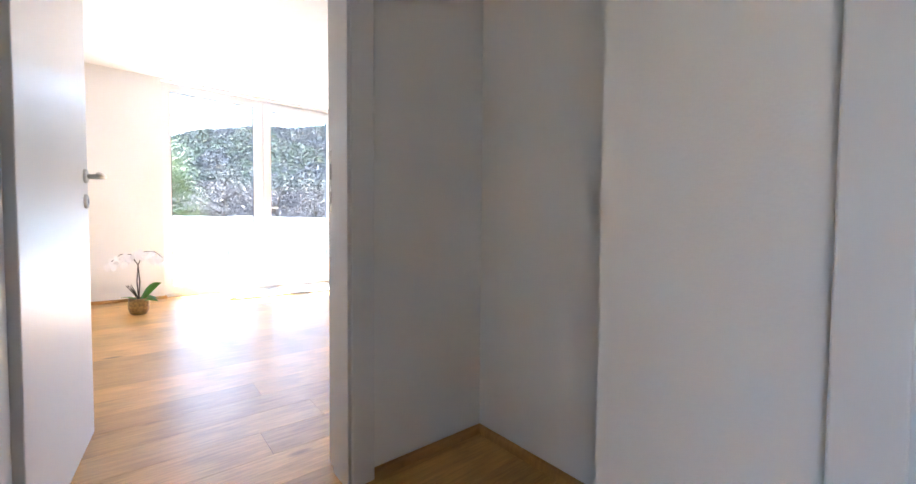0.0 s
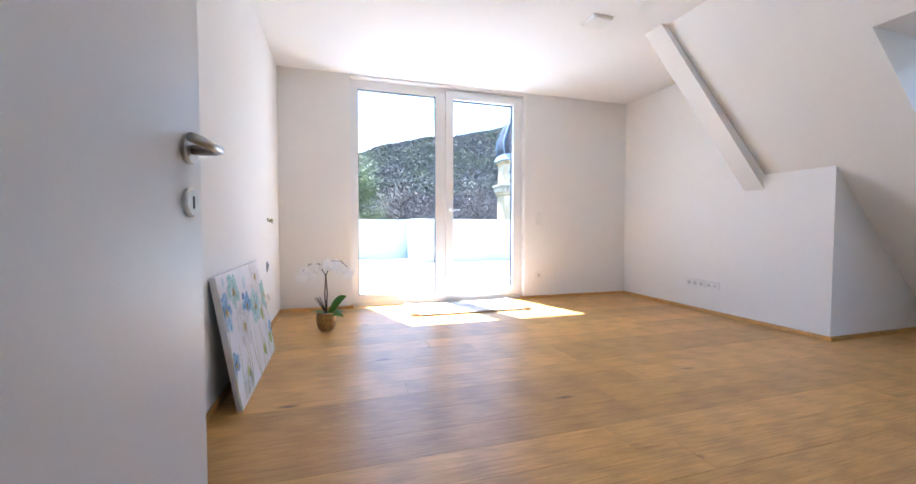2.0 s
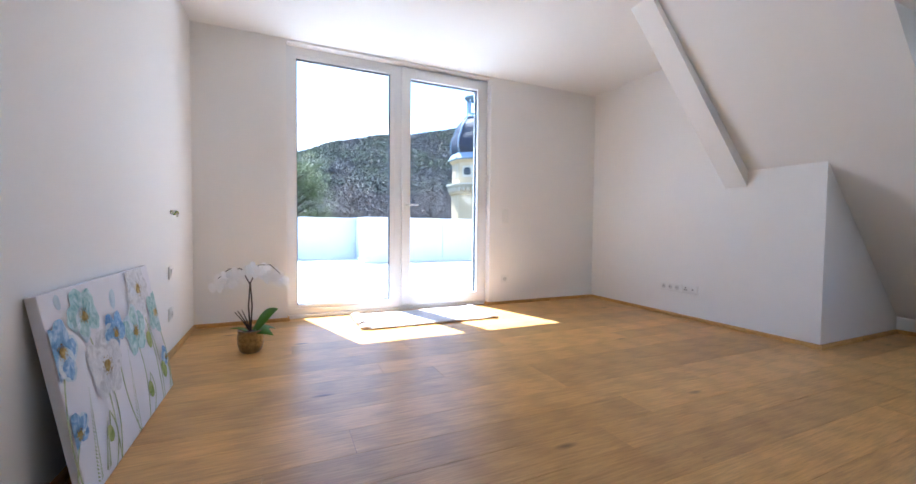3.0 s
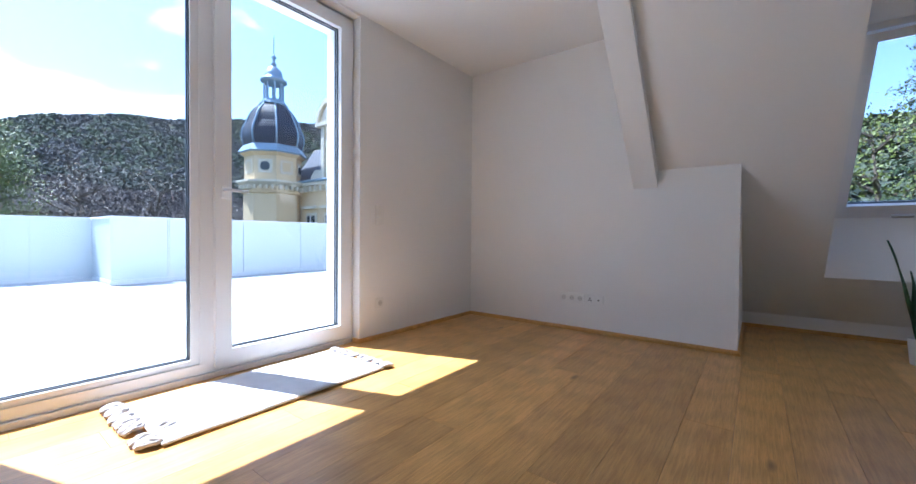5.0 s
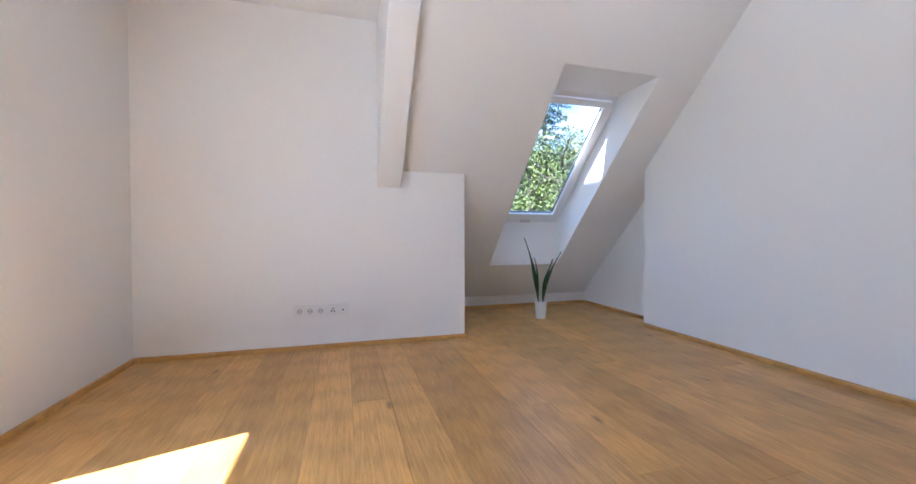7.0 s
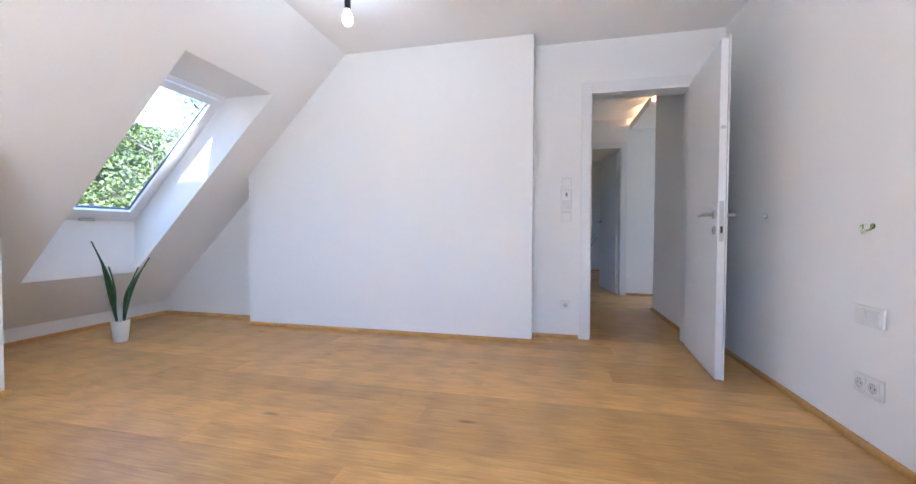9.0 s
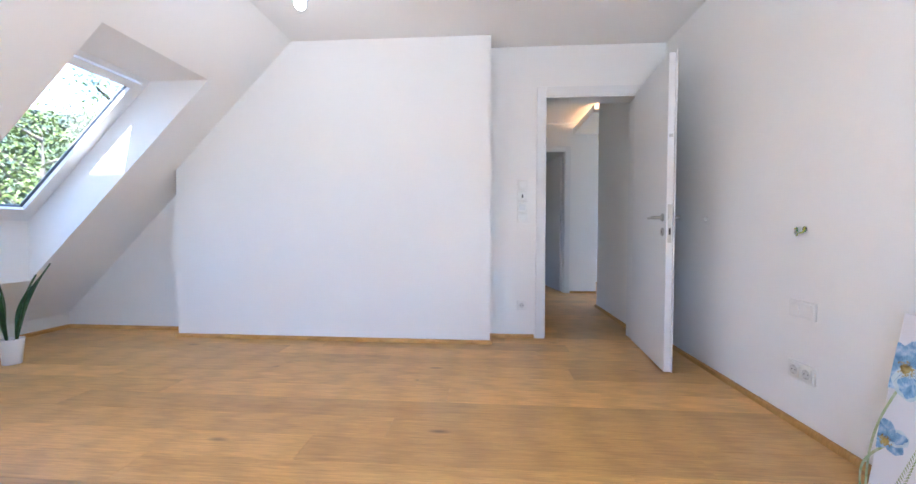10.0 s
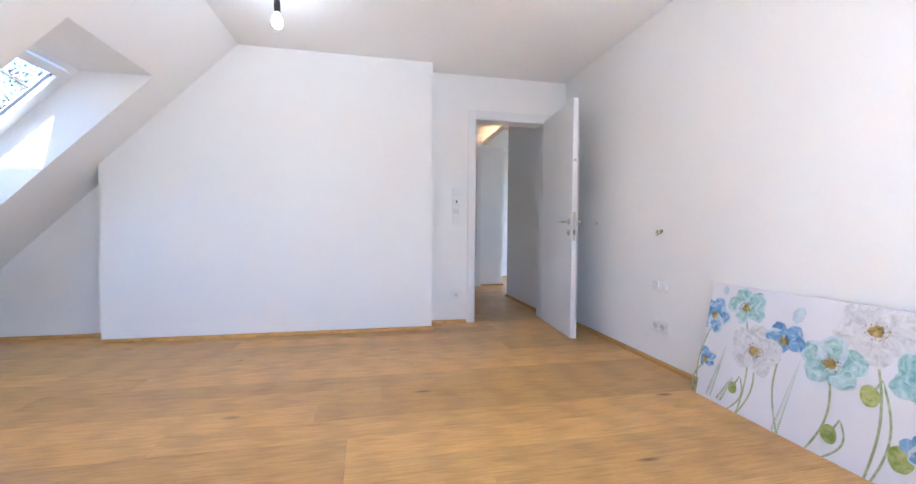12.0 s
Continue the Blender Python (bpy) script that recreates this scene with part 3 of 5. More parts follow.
# ---- hanging bulb and ceiling plate ----
M_BLACK = material("black_lamp_holder", (0.02, 0.02, 0.02), 0.4)
hb = thing("pendant_lamp", "lit bare bulb in a black holder on a short cable", "lamp", pose(2.515, 1.105, 0))
part("cable", tube([(0, 0, ZC), (0.004, 0, 2.38), (0, 0, 2.34)], 0.004), M_BLACK, hb)
part("holder", lathe([(0.008, 2.35), (0.018, 2.345), (0.02, 2.3), (0.017, 2.262)], 20), M_BLACK, hb, "black plastic lamp holder", True)
part("bulb", lathe([(0.013, 2.262), (0.017, 2.25), (0.029, 2.225), (0.032, 2.205), (0.029, 2.186), (0.018, 2.172), (0.004, 2.167)], 24),
     glowing("lit_bulb", (1.0, 0.98, 0.95), 6), hb, "lit opal glass bulb", True)
cp = thing("ceiling_plate", "flat square white cover plate on the ceiling", "cover plate", pose(2.46, 2.51, ZC))
part("plate", cube(-0.08, 0.08, -0.08, 0.08, -0.022, 0, 0.004), M_PLAST, cp)
part("rim", cube(-0.088, 0.088, -0.088, 0.088, -0.008, 0.0, 0.003), M_PLAST, cp)

# ---- switches and sockets: built flat in x-z, facing -y ----


def socket_unit(parent, x, z):
    part("insert", cube(x - 0.029, x + 0.029, -0.014, -0.009, z - 0.029, z + 0.029, 0.0015), M_PLAST, parent)
    cup = part("cup", moved(lathe([(0.0215, -0.001), (0.0212, 0.002), (0.0192, 0.002), (0.0185, 0.0004), (0.002, 0.0004)], 28), pose(x, -0.014, z, 90)), M_CUP, parent, "round recessed socket cup")
    for dx in (-0.0095, 0.0095):
        part("hole", moved(lathe([(0.0028, 0), (0.0028, 0.0008)], 10), pose(x + dx, -0.0142, z, 90)), M_DARK, cup)
    for dz in (-0.0165, 0.0165):
        part("clip", cube(x - 0.003, x + 0.003, -0.0165, -0.0125, z + dz - 0.003, z + dz + 0.003), M_STEEL, cup)


def rocker_unit(parent, x, z):
    bm = bmesh.new()
    hexa(bm, [(x - 0.027, -0.009, z - 0.027), (x + 0.027, -0.009, z - 0.027), (x + 0.027, -0.009, z + 0.027), (x - 0.027, -0.009, z + 0.027)],
         [(x - 0.026, -0.013, z - 0.026), (x + 0.026, -0.013, z - 0.026), (x + 0.026, -0.019, z + 0.026), (x - 0.026, -0.019, z + 0.026)])
    bmesh.ops.bevel(bm, geom=bm.edges[:], offset=0.002, segments=2, affect="EDGES")
    part("rocker", bm, M_PLAST, parent)


def plate(name, label, cat, units, m, upright=False, group=""):
    """A frame with a row of units, 71 mm apart."""
    n = len(units)
    t = thing(name, label, cat, m, group)
    h = 0.0405 + (n - 1) * 0.0355
    a, b = (0.0405, h) if upright else (h, 0.0405)
    part("frame", cube(-a, a, -0.01, 0, -b, b, 0.004, 3), M_PLAST, t)
    for i, u in enumerate(units):
        o = (i - (n - 1) / 2) * 0.071
        x, z = (0, -o) if upright else (o, 0)
        if u == "s":
            socket_unit(t, x, z)
        elif u == "r":
            rocker_unit(t, x, z)
        elif u == "d":
            part("insert", cube(x - 0.029, x + 0.029, -0.013, -0.009, z - 0.029, z + 0.029, 0.0015), M_PLAST, t)
            for dx, dz in ((-0.01, -0.008), (0.01, -0.008), (0, 0.01)):
                part("jack", cube(x + dx - 0.005, x + dx + 0.005, -0.0145, -0.0125, z + dz - 0.005, z + dz + 0.005, 0.001), M_DARK, t)
        elif u == "a":
            part("insert", cube(x - 0.029, x + 0.029, -0.013, -0.009, z - 0.029, z + 0.029, 0.0015), M_PLAST, t)
            part("jack", moved(lathe([(0.006, 0), (0.006, 0.003)], 12), pose(x, -0.0125, z, 90)), M_DARK, t)
        elif u == "t":
            part("insert", cube(x - 0.029, x + 0.029, -0.016, -0.009, z - 0.029, z + 0.029, 0.0015), M_PLAST, t)
            part("display", cube(x - 0.006, x + 0.006, -0.0175, -0.0155, z - 0.015, z + 0.015, 0.001), M_DARK, t, "small dark display")
        elif u == "g":
            part("insert", cube(x - 0.025, x + 0.025, -0.013, -0.009, z - 0.025, z + 0.025, 0.0015), M_ALU, t, "pale grey control pad")
    return t


WEST = lambda y, z: pose(0.0, y, z, 0, 0, 90)
EAST = lambda y, z: pose(XA, y, z, 0, 0, -90)
NORTH = lambda x, z: pose(x, YT, z)
SOUTH = lambda x, z: pose(x, 0, z, 0, 0, 180)
plate("light_switch", "white double light switch on the wall by the painting", "switch", "rr", WEST(1.44, 0.545))
plate("wall_socket", "white double power socket low on the wall", "socket", "ss", WEST(1.445, 0.262))
plate("light_switch", "white single light switch near the terrace corner", "switch", "r", WEST(3.44, 0.525))
plate("wall_socket", "white single power socket near the terrace corner", "socket", "s", WEST(3.42, 0.262))
plate("wall_socket", "white triple power socket above the skirting", "socket", "sss", EAST(3.06, 0.278))
plate("data_socket", "white double socket for data and aerial", "socket", "da", EAST(2.868, 0.278))
plate("light_switch", "white upright double switch beside the terrace door", "switch", "rr", NORTH(2.87, 0.957), True)
plate("wall_socket", "white single power socket under the terrace door switch", "socket", "s", NORTH(2.87, 0.276))
plate("wall_socket", "white single power socket beside the door casing", "socket", "s", SOUTH(1.143, 0.276))
plate("thermostat", "white room controller with a small dark display", "thermostat", "t", SOUTH(1.143, 1.19))
plate("light_switch", "white blank switch over the room controller", "switch", "r", SOUTH(1.143, 1.287))
plate("control_pad", "white frame with a pale grey control pad", "switch", "g", SOUTH(1.143, 1.098))
plate("light_switch", "white single light switch under the control pad", "switch", "r", SOUTH(1.143, 1.007))

M_CABY = material("yellow_green_wire", (0.45, 0.42, 0.03), 0.5)
M_CABG = material("green_wire", (0.05, 0.22, 0.06), 0.5)
M_CABW = material("white_wire", (0.75, 0.74, 0.7), 0.5)
for wy, wz in ((1.435, 0.912), (3.485, 0.912)):
    w = thing("cable_outlet", "bundle of bare cable ends curling out of the wall", "cable", pose(0, wy, wz), "bed-side cable outlets")
    part("box", moved(lathe([(0.012, -0.001), (0.012, 0.002)], 18), pose(0, 0, 0, 0, 90)), M_DARK, w)
    for k, mt in enumerate((M_CABY, M_CABG, M_CABW, M_CABW)):
        pts = [(0.0, 0.004 * k - 0.006, 0)]
        for i in range(1, 14):
            a = i * 0.75 + k * 1.1
            pts.append((0.004 + 0.0045 * min(i, 8) - 0.001 * max(i - 8, 0), 0.015 * math.sin(a) * (1 - 0.03 * i), 0.014 * math.cos(a) - 0.0012 * i))
        part("wire", tube(pts, 0.0028, 6), mt, w, smooth=True)
ds = thing("door_stop", "small round white wall buffer behind the door", "door stop", pose(0, 0.63, 0.98))
part("buffer", moved(lathe([(0.014, 0), (0.014, 0.012), (0.011, 0.018), (0.004, 0.02)], 20), pose(0, 0, 0, 0, 90)), M_PLAST, ds, smooth=True)

# ---- painted canvas leaning on the wall ----
M_CANV = material("white_canvas", (0.80, 0.79, 0.83), 0.8, noise_scale=4, vary=0.03, bump=0.4, bump_scale=500)
PW, PH, PT = 0.96, 0.635, 0.028
lean = math.degrees(math.asin(0.105 / PH))
cv = thing("painting", "wide canvas of blue and white poppies leaning on the wall", "painting", pose(0.135, 1.90, 0, 0, -lean, 0))
part("canvas", cube(-PT, 0, 0, PW, 0, PH, 0.003), M_CANV, cv)


def paint_mat(name, a, b_, c):
    """Watercolour: a wash between three tones."""
    m = bpy.data.materials.new(name)
    m.use_nodes = True
    nt = m.node_tree
    b = nt.nodes["Principled BSDF"]
    b.inputs["Roughness"].default_value = 0.8
    co = nt.nodes.new("ShaderNodeTexCoord")
    n = nt.nodes.new("ShaderNodeTexNoise")
    n.inputs["Scale"].default_value = 22
    n.inputs["Detail"].default_value = 5
    n.inputs["Distortion"].default_value = 1.5
    nt.links.new(co.outputs["Object"], n.inputs["Vector"])
    r = nt.nodes.new("ShaderNodeValToRGB")
    r.color_ramp.elements[0].position, r.color_ramp.elements[1].position = 0.3, 0.72
    r.color_ramp.elements[0].color, r.color_ramp.elements[1].color = (*a, 1), (*c, 1)
    e = r.color_ramp.elements.new(0.5)
    e.color = (*b_, 1)
    nt.links.new(n.outputs["Fac"], r.inputs[0])
    nt.links.new(r.outputs[0], b.inputs["Base Color"])
    return m


P_BLUE = paint_mat("paint_blue", (0.08, 0.21, 0.46), (0.24, 0.42, 0.66), (0.60, 0.72, 0.84))
P_TEAL = paint_mat("paint_teal", (0.16, 0.38, 0.40), (0.42, 0.60, 0.60), (0.66, 0.78, 0.80))
P_WHITE = paint_mat("paint_white", (0.52, 0.52, 0.54), (0.70, 0.70, 0.72), (0.82, 0.82, 0.84))
P_GOLD = paint_mat("paint_gold", (0.10, 0.07, 0.02), (0.38, 0.27, 0.07), (0.62, 0.52, 0.25))
P_STEM = paint_mat("paint_stem", (0.26, 0.33, 0.16), (0.40, 0.46, 0.27), (0.56, 0.61, 0.45))
P_BUD = paint_mat("paint_bud", (0.22, 0.30, 0.06), (0.40, 0.46, 0.14), (0.58, 0.60, 0.30))
P_PALE = paint_mat("paint_pale_blue", (0.48, 0.60, 0.68), (0.60, 0.70, 0.76), (0.72, 0.78, 0.84))
P_DEEP = paint_mat("paint_deep_blue", (0.05, 0.14, 0.36), (0.10, 0.24, 0.48), (0.22, 0.38, 0.60))
P_GREY = paint_mat("paint_grey", (0.40, 0.40, 0.42), (0.52, 0.52, 0.54), (0.64, 0.63, 0.62))
P_SEA = paint_mat("paint_sea_green", (0.14, 0.34, 0.33), (0.24, 0.44, 0.42), (0.40, 0.58, 0.56))
WASH = {P_BLUE: P_BLUE, P_TEAL: P_TEAL, P_WHITE: P_WHITE}
VEIN = {P_BLUE: P_DEEP, P_TEAL: P_SEA, P_WHITE: P_GREY}
rng = random.Random(4)


def blot(cy, cz, ry, rz, turn, lift, wob=0.12, n=22):
    """A flat painted shape on the canvas face, with an uneven rim."""
    bm = bmesh.new()
    ph = rng.random() * 6
    vs = []
    for i in range(n):
        a = 2 * math.pi * i / n
        k = 1 + wob * (0.6 * math.sin(3 * a + ph) + 0.4 * math.sin(7 * a + 2 * ph))
        u, v = ry * k * math.cos(a), rz * k * math.sin(a)
        c, s = math.cos(turn), math.sin(turn)
        vs.append(bm.verts.new((lift, min(max(cy + u * c - v * s, 0.002), PW - 0.002), min(max(cz + u * s + v * c, 0.002), PH - 0.003))))
    bm.faces.new(vs)
    return bm


def stem(pts, w, lift, mat):
    bm = bmesh.new()
    prev = None
    for i, (y, z) in enumerate(pts):
        a = Vector(pts[max(i - 1, 0)])
        b = Vector(pts[min(i + 1, len(pts) - 1)])
        d = (b - a).normalized()
        n = Vector((-d.y, d.x)) * w
        cur = (bm.verts.new((lift, y + n.x, max(z + n.y, 0.002))), bm.verts.new((lift, y - n.x, max(z - n.y, 0.002))))
        if prev:
            bm.faces.new((prev[0], prev[1], cur[1], cur[0]))
        prev = cur
    return part("painted_stem", bm, mat, cv)


def curve_pts(y0, z0, y1, z1, bow, n=12):
    return [(y0 + (y1 - y0) * t + bow * math.sin(math.pi * t), z0 + (z1 - z0) * t) for t in [i / n for i in range(n + 1)]]


FLOWERS = ((0.045, 0.455, 0.075, P_BLUE, 0.0), (0.225, 0.535, 0.085, P_TEAL, 0.35), (0.30, 0.335, 0.105, P_WHITE, 0.2), (0.43, 0.425, 0.075, P_BLUE, 0.55),
           (0.625, 0.38, 0.098, P_TEAL, 0.3), (0.755, 0.545, 0.11, P_WHITE, 0.1), (0.03, 0.215, 0.055, P_BLUE, 0.5), (0.92, 0.40, 0.085, P_TEAL, 0.1), (0.93, 0.17, 0.05, P_BLUE, 0.4))
for k, (fy, fz, fr_, fm, squash) in enumerate(FLOWERS):
    fr_ *= 1.22
    stem(curve_pts(fy, fz - fr_ * 0.4, fy + (0.03 if k % 2 else -0.045), 0.0, 0.035 * (1 if k % 3 else -1)), 0.0045, 0.0008 + 0.0001 * k, P_STEM)
    for j in range(5):
        a = j * 2 * math.pi / 5 + k * 0.7
        py, pz = fy + 0.5 * fr_ * math.cos(a), fz + 0.5 * fr_ * (1 - squash) * math.sin(a) + squash * 0.01
        lift = 0.0022 + 0.0006 * j + 0.0001 * (k % 3)
        tone = fm if (j + k) % 4 or fm is P_WHITE else P_PALE
        petal = part("painted_petal", blot(py, pz, 0.58 * fr_, 0.52 * fr_ * (1 - 0.4 * squash), a, lift, 0.09, 30), tone, cv)
        part("wash", blot(py + 0.12 * fr_ * math.cos(a), pz + 0.12 * fr_ * math.sin(a), 0.36 * fr_, 0.34 * fr_ * (1 - 0.4 * squash), a, lift + 0.00015, 0.2, 26), WASH[fm], petal)
        vein = bmesh.new()
        for v in range(9):
            b = a + (v - 4) * 0.2
            r0, r1 = 0.22 * fr_, fr_ * (0.72 + 0.2 * rng.random())
            c = Vector((0, math.cos(b), math.sin(b) * (1 - 0.7 * squash)))
            n = Vector((0, -c.z, c.y)) * 0.0007
            p0, p1 = Vector((lift + 0.0003, fy, fz)) + c * r0, Vector((lift + 0.0003, fy, fz)) + c * r1
            ok = [p for p in (p0, p1) if not (0.004 < p.y < PW - 0.004 and 0.004 < p.z < PH - 0.004)]
            if not ok:
                vein.faces.new([vein.verts.new(q) for q in (p0 + n, p0 - n, p1)])
        part("vein", vein, VEIN[fm], petal)
    heart = part("painted_heart", blot(fy, fz - squash * 0.02, 0.19 * fr_, 0.16 * fr_, 0.3, 0.0056, 0.2, 26), P_GOLD, cv)
    dots = bmesh.new()
    for v in range(46):
        b, r = rng.uniform(0, 6.28), fr_ * rng.uniform(0.14, 0.33)
        q = Vector((0.0058, fy + r * math.cos(b), fz - squash * 0.02 + 0.85 * r * math.sin(b)))
        if 0.006 < q.y < PW - 0.006 and 0.006 < q.z < PH - 0.006:
            dots.faces.new([dots.verts.new(q + Vector((0, 0.0028 * math.cos(g), 0.0028 * math.sin(g)))) for g in (0, 1.26, 2.51, 3.77, 5.03)])
    part("stamens", dots, P_GOLD, heart)
for by, bz, br, pts in ((0.215, 0.115, 0.024, 0), (0.765, 0.30, 0.032, 1), (0.655, 0.10, 0.03, 0), (0.875, 0.12, 0.036, 1)):
    stem([(by, bz)] + curve_pts(by + 0.03, bz + 0.07, by - 0.01 + 0.05 * pts, 0.0, 0.04), 0.004, 0.0018, P_STEM)
    part("painted_bud", blot(by, bz, br, br * 1.25, 0.2, 0.0026, 0.05), P_BUD, cv)
part("painted_leaf", blot(0.475, 0.545, 0.026, 0.04, -0.4, 0.0016, 0.08), P_PALE, cv)
part("painted_leaf", blot(0.09, 0.60, 0.018, 0.024, 0.2, 0.0016, 0.08), P_PALE, cv)
for gy, gz0, gz1 in ((0.135, 0.02, 0.30), (0.50, 0.0, 0.34), (0.2, 0.02, 0.16)):
    bm = bmesh.new()
    for i in range(26):
        t = i / 25
        y, z, w = gy - 0.05 + 0.06 * t, gz0 + (gz1 - gz0) * t, 0.017 * (1.1 - t)
        for sg in (-1, 1):
            q = [bm.verts.new((0.0031, y, max(z, 0.003))), bm.verts.new((0.0031, y + sg * w, z + 0.009)), bm.verts.new((0.0031, y + sg * w * 0.8, z + 0.016))]
            bm.faces.new(q)
    part("painted_fern", bm, P_STEM, cv)

# ---- orchid ----


def lit_through(m, color, share):
    """Lets part of the light pass through a thin leaf or petal."""
    nt = m.node_tree
    tr = nt.nodes.new("ShaderNodeBsdfTranslucent")
    tr.inputs[0].default_value = (*color, 1)
    mix = nt.nodes.new("ShaderNodeMixShader")
    mix.inputs[0].default_value = share
    out = nt.nodes["Material Output"]
    nt.links.new(nt.nodes["Principled BSDF"].outputs[0], mix.inputs[1])
    nt.links.new(tr.outputs[0], mix.inputs[2])
    nt.links.new(mix.outputs[0], out.inputs[0])
    return m


M_PETAL = lit_through(material("white_orchid_petal", (0.86, 0.85, 0.85), 0.5, noise_scale=30, vary=0.04), (0.9, 0.9, 0.9), 0.5)
M_OLEAF = lit_through(material("glossy_orchid_leaf", (0.075, 0.22, 0.025), 0.3, noise_scale=12, vary=0.25), (0.16, 0.4, 0.03), 0.3)
M_OSTEM = material("dark_orchid_stem", (0.035, 0.025, 0.02), 0.6)
M_GOLDP = material("gold_mosaic_pot", (0.32, 0.2, 0.07), 0.35, metal=0.35, noise_scale=45, vary=0.5, bump=1.0, bump_scale=60)
M_YEL = material("orchid_lip", (0.55, 0.4, 0.12), 0.5)
oc = thing("orchid", "white orchid in flower in a gold mosaic pot", "plant", pose(0.46, 3.32, 0))
part("pot", lathe([(0.052, 0), (0.066, 0.015), (0.078, 0.06), (0.08, 0.1), (0.074, 0.135), (0.079, 0.148), (0.072, 0.148), (0.068, 0.125), (0.03, 0.12)], 28), M_GOLDP, oc, "gold mosaic glass pot", True)
part("bark", lathe([(0.069, 0.115), (0.06, 0.13), (0.03, 0.137), (0.005, 0.139)], 16), M_OSTEM, oc)


def blade(base, way, length, width, rise, droop, mat, parent, name, n=9, twist=0.0, roll=0.0):
    """A leaf with a fold along its midrib, arching out from its base."""
    bm = bmesh.new()
    w = Vector((math.cos(way), math.sin(way), 0))
    side = Vector((-w.y, w.x, 0))
    prev = None
    for i in range(n + 1):
        t = i / n
        p = Vector(base) + w * (length * (t * math.cos(rise))) + Vector((0, 0, length * (math.sin(rise) * t - droop * t * t)))
        sd = side * math.cos(roll + twist * t) + Vector((0, 0, math.sin(roll + twist * t)))
        h = width * 0.5 * max(math.sin(math.pi * (0.12 + 0.88 * t) ** 0.8), 0.02)
        if i == n:
            h = 0.001
        cur = (bm.verts.new(p + sd * h + Vector((0, 0, h * 0.25))), bm.verts.new(p), bm.verts.new(p - sd * h + Vector((0, 0, h * 0.25))))
        if prev:
            bm.faces.new((prev[0], prev[1], cur[1], cur[0]))
            bm.faces.new((prev[1], prev[2], cur[2], cur[1]))
        prev = cur
    ob = part(name, bm, mat, parent, smooth=True)
    md = ob.modifiers.new("thick", "SOLIDIFY")
    md.thickness = 0.003
    return ob


for way, ln, wd, rs_, dr, rl in ((-0.1, 0.25, 0.10, 0.95, 0.25, 1.0), (-0.6, 0.15, 0.075, 0.25, 0.35, 0.5), (0.55, 0.16, 0.065, 0.3, 0.4, 0.3), (2.9, 0.12, 0.05, 0.5, 0.3, 0.0)):
    blade((0.02 * math.cos(way), 0.02 * math.sin(way), 0.135), way, ln, wd, rs_, dr, M_OLEAF, oc, "leaf", roll=rl)
for way in (2.6, 3.3, 4.0, 2.2):
    part("aerial_root", tube([(0, 0, 0.13), (0.04 * math.cos(way), 0.04 * math.sin(way), 0.2), (0.09 * math.cos(way), 0.06 * math.sin(way), 0.27)], [0.005, 0.004, 0.002], 6), M_OSTEM, oc)
heads = []
for a, top in ((-1, 0.55), (1, 0.57)):
    pts = [(0, 0, 0.13), (0.01 * a, 0.01 * a, 0.3), (0.0, 0.02 * a, 0.45), (0.05 * a, 0.01 * a, top), (0.12 * a, 0.0, top), (0.18 * a, -0.01, top - 0.06)]
    part("flower_stem", tube(pts, [0.005, 0.005, 0.004, 0.0035, 0.003, 0.002], 7), M_OSTEM, oc, smooth=True)
    for t in range(6):
        x = a * (0.02 + 0.033 * t)
        heads.append((x, rng.uniform(-0.03, 0.02), top - 0.015 - 0.012 * t - (0.03 if t % 2 else 0) + rng.uniform(-0.01, 0.01)))
for hx, hy, hz in heads:
    fl = part("flower", blot(0, 0, 0.004, 0.004, 0, 0), M_YEL, oc, "white orchid flower")
    fl.location = (hx, hy, hz)
    fl.rotation_euler = (rng.uniform(-0.3, 0.3), rng.uniform(-0.3, 0.3), -1.57 + rng.uniform(-0.7, 0.7))
    for j, (a, ln, wd) in enumerate(((0.0, 0.05, 0.07), (math.pi, 0.05, 0.07), (1.57, 0.05, 0.042), (3.9, 0.047, 0.04), (5.5, 0.047, 0.04))):
        bm = bmesh.new()
        c = bm.verts.new((0, 0, 0))
        ring = []
        for i in range(11):
            t = i / 10
            al = a + (t - 0.5) * 2 * math.atan2(wd * 0.5, ln * 0.55)
            r = ln * (0.45 + 0.55 * math.sin(math.pi * t) ** 0.6)
            ring.append(bm.verts.new((0.004 + 0.006 * math.sin(math.pi * t) - 0.001 * j, r * math.cos(al), r * math.sin(al))))
        for i in range(10):
            bm.faces.new((c, ring[i], ring[i + 1]))
        part("petal", bm, M_PETAL, fl, smooth=True)

# ---- snake plant ----
M_WPOT = material("white_ceramic_pot", (0.8, 0.8, 0.79), 0.35, noise_scale=8, vary=0.015)
M_SNAKE = material("snake_plant_leaf", (0.022, 0.075, 0.022), 0.4, noise_scale=40, vary=0.5)
sp_ = thing("snake_plant", "snake plant with four tall leaves in a white pot", "plant", pose(4.60, 0.945, 0))
part("pot", lathe([(0.045, 0), (0.047, 0.004), (0.062, 0.165), (0.062, 0.17), (0.057, 0.17), (0.055, 0.15), (0.01, 0.148)], 32), M_WPOT, sp_, "plain white tapered pot", True)
part("soil", lathe([(0.055, 0.14), (0.05, 0.152), (0.004, 0.154)], 18), M_OSTEM, sp_)
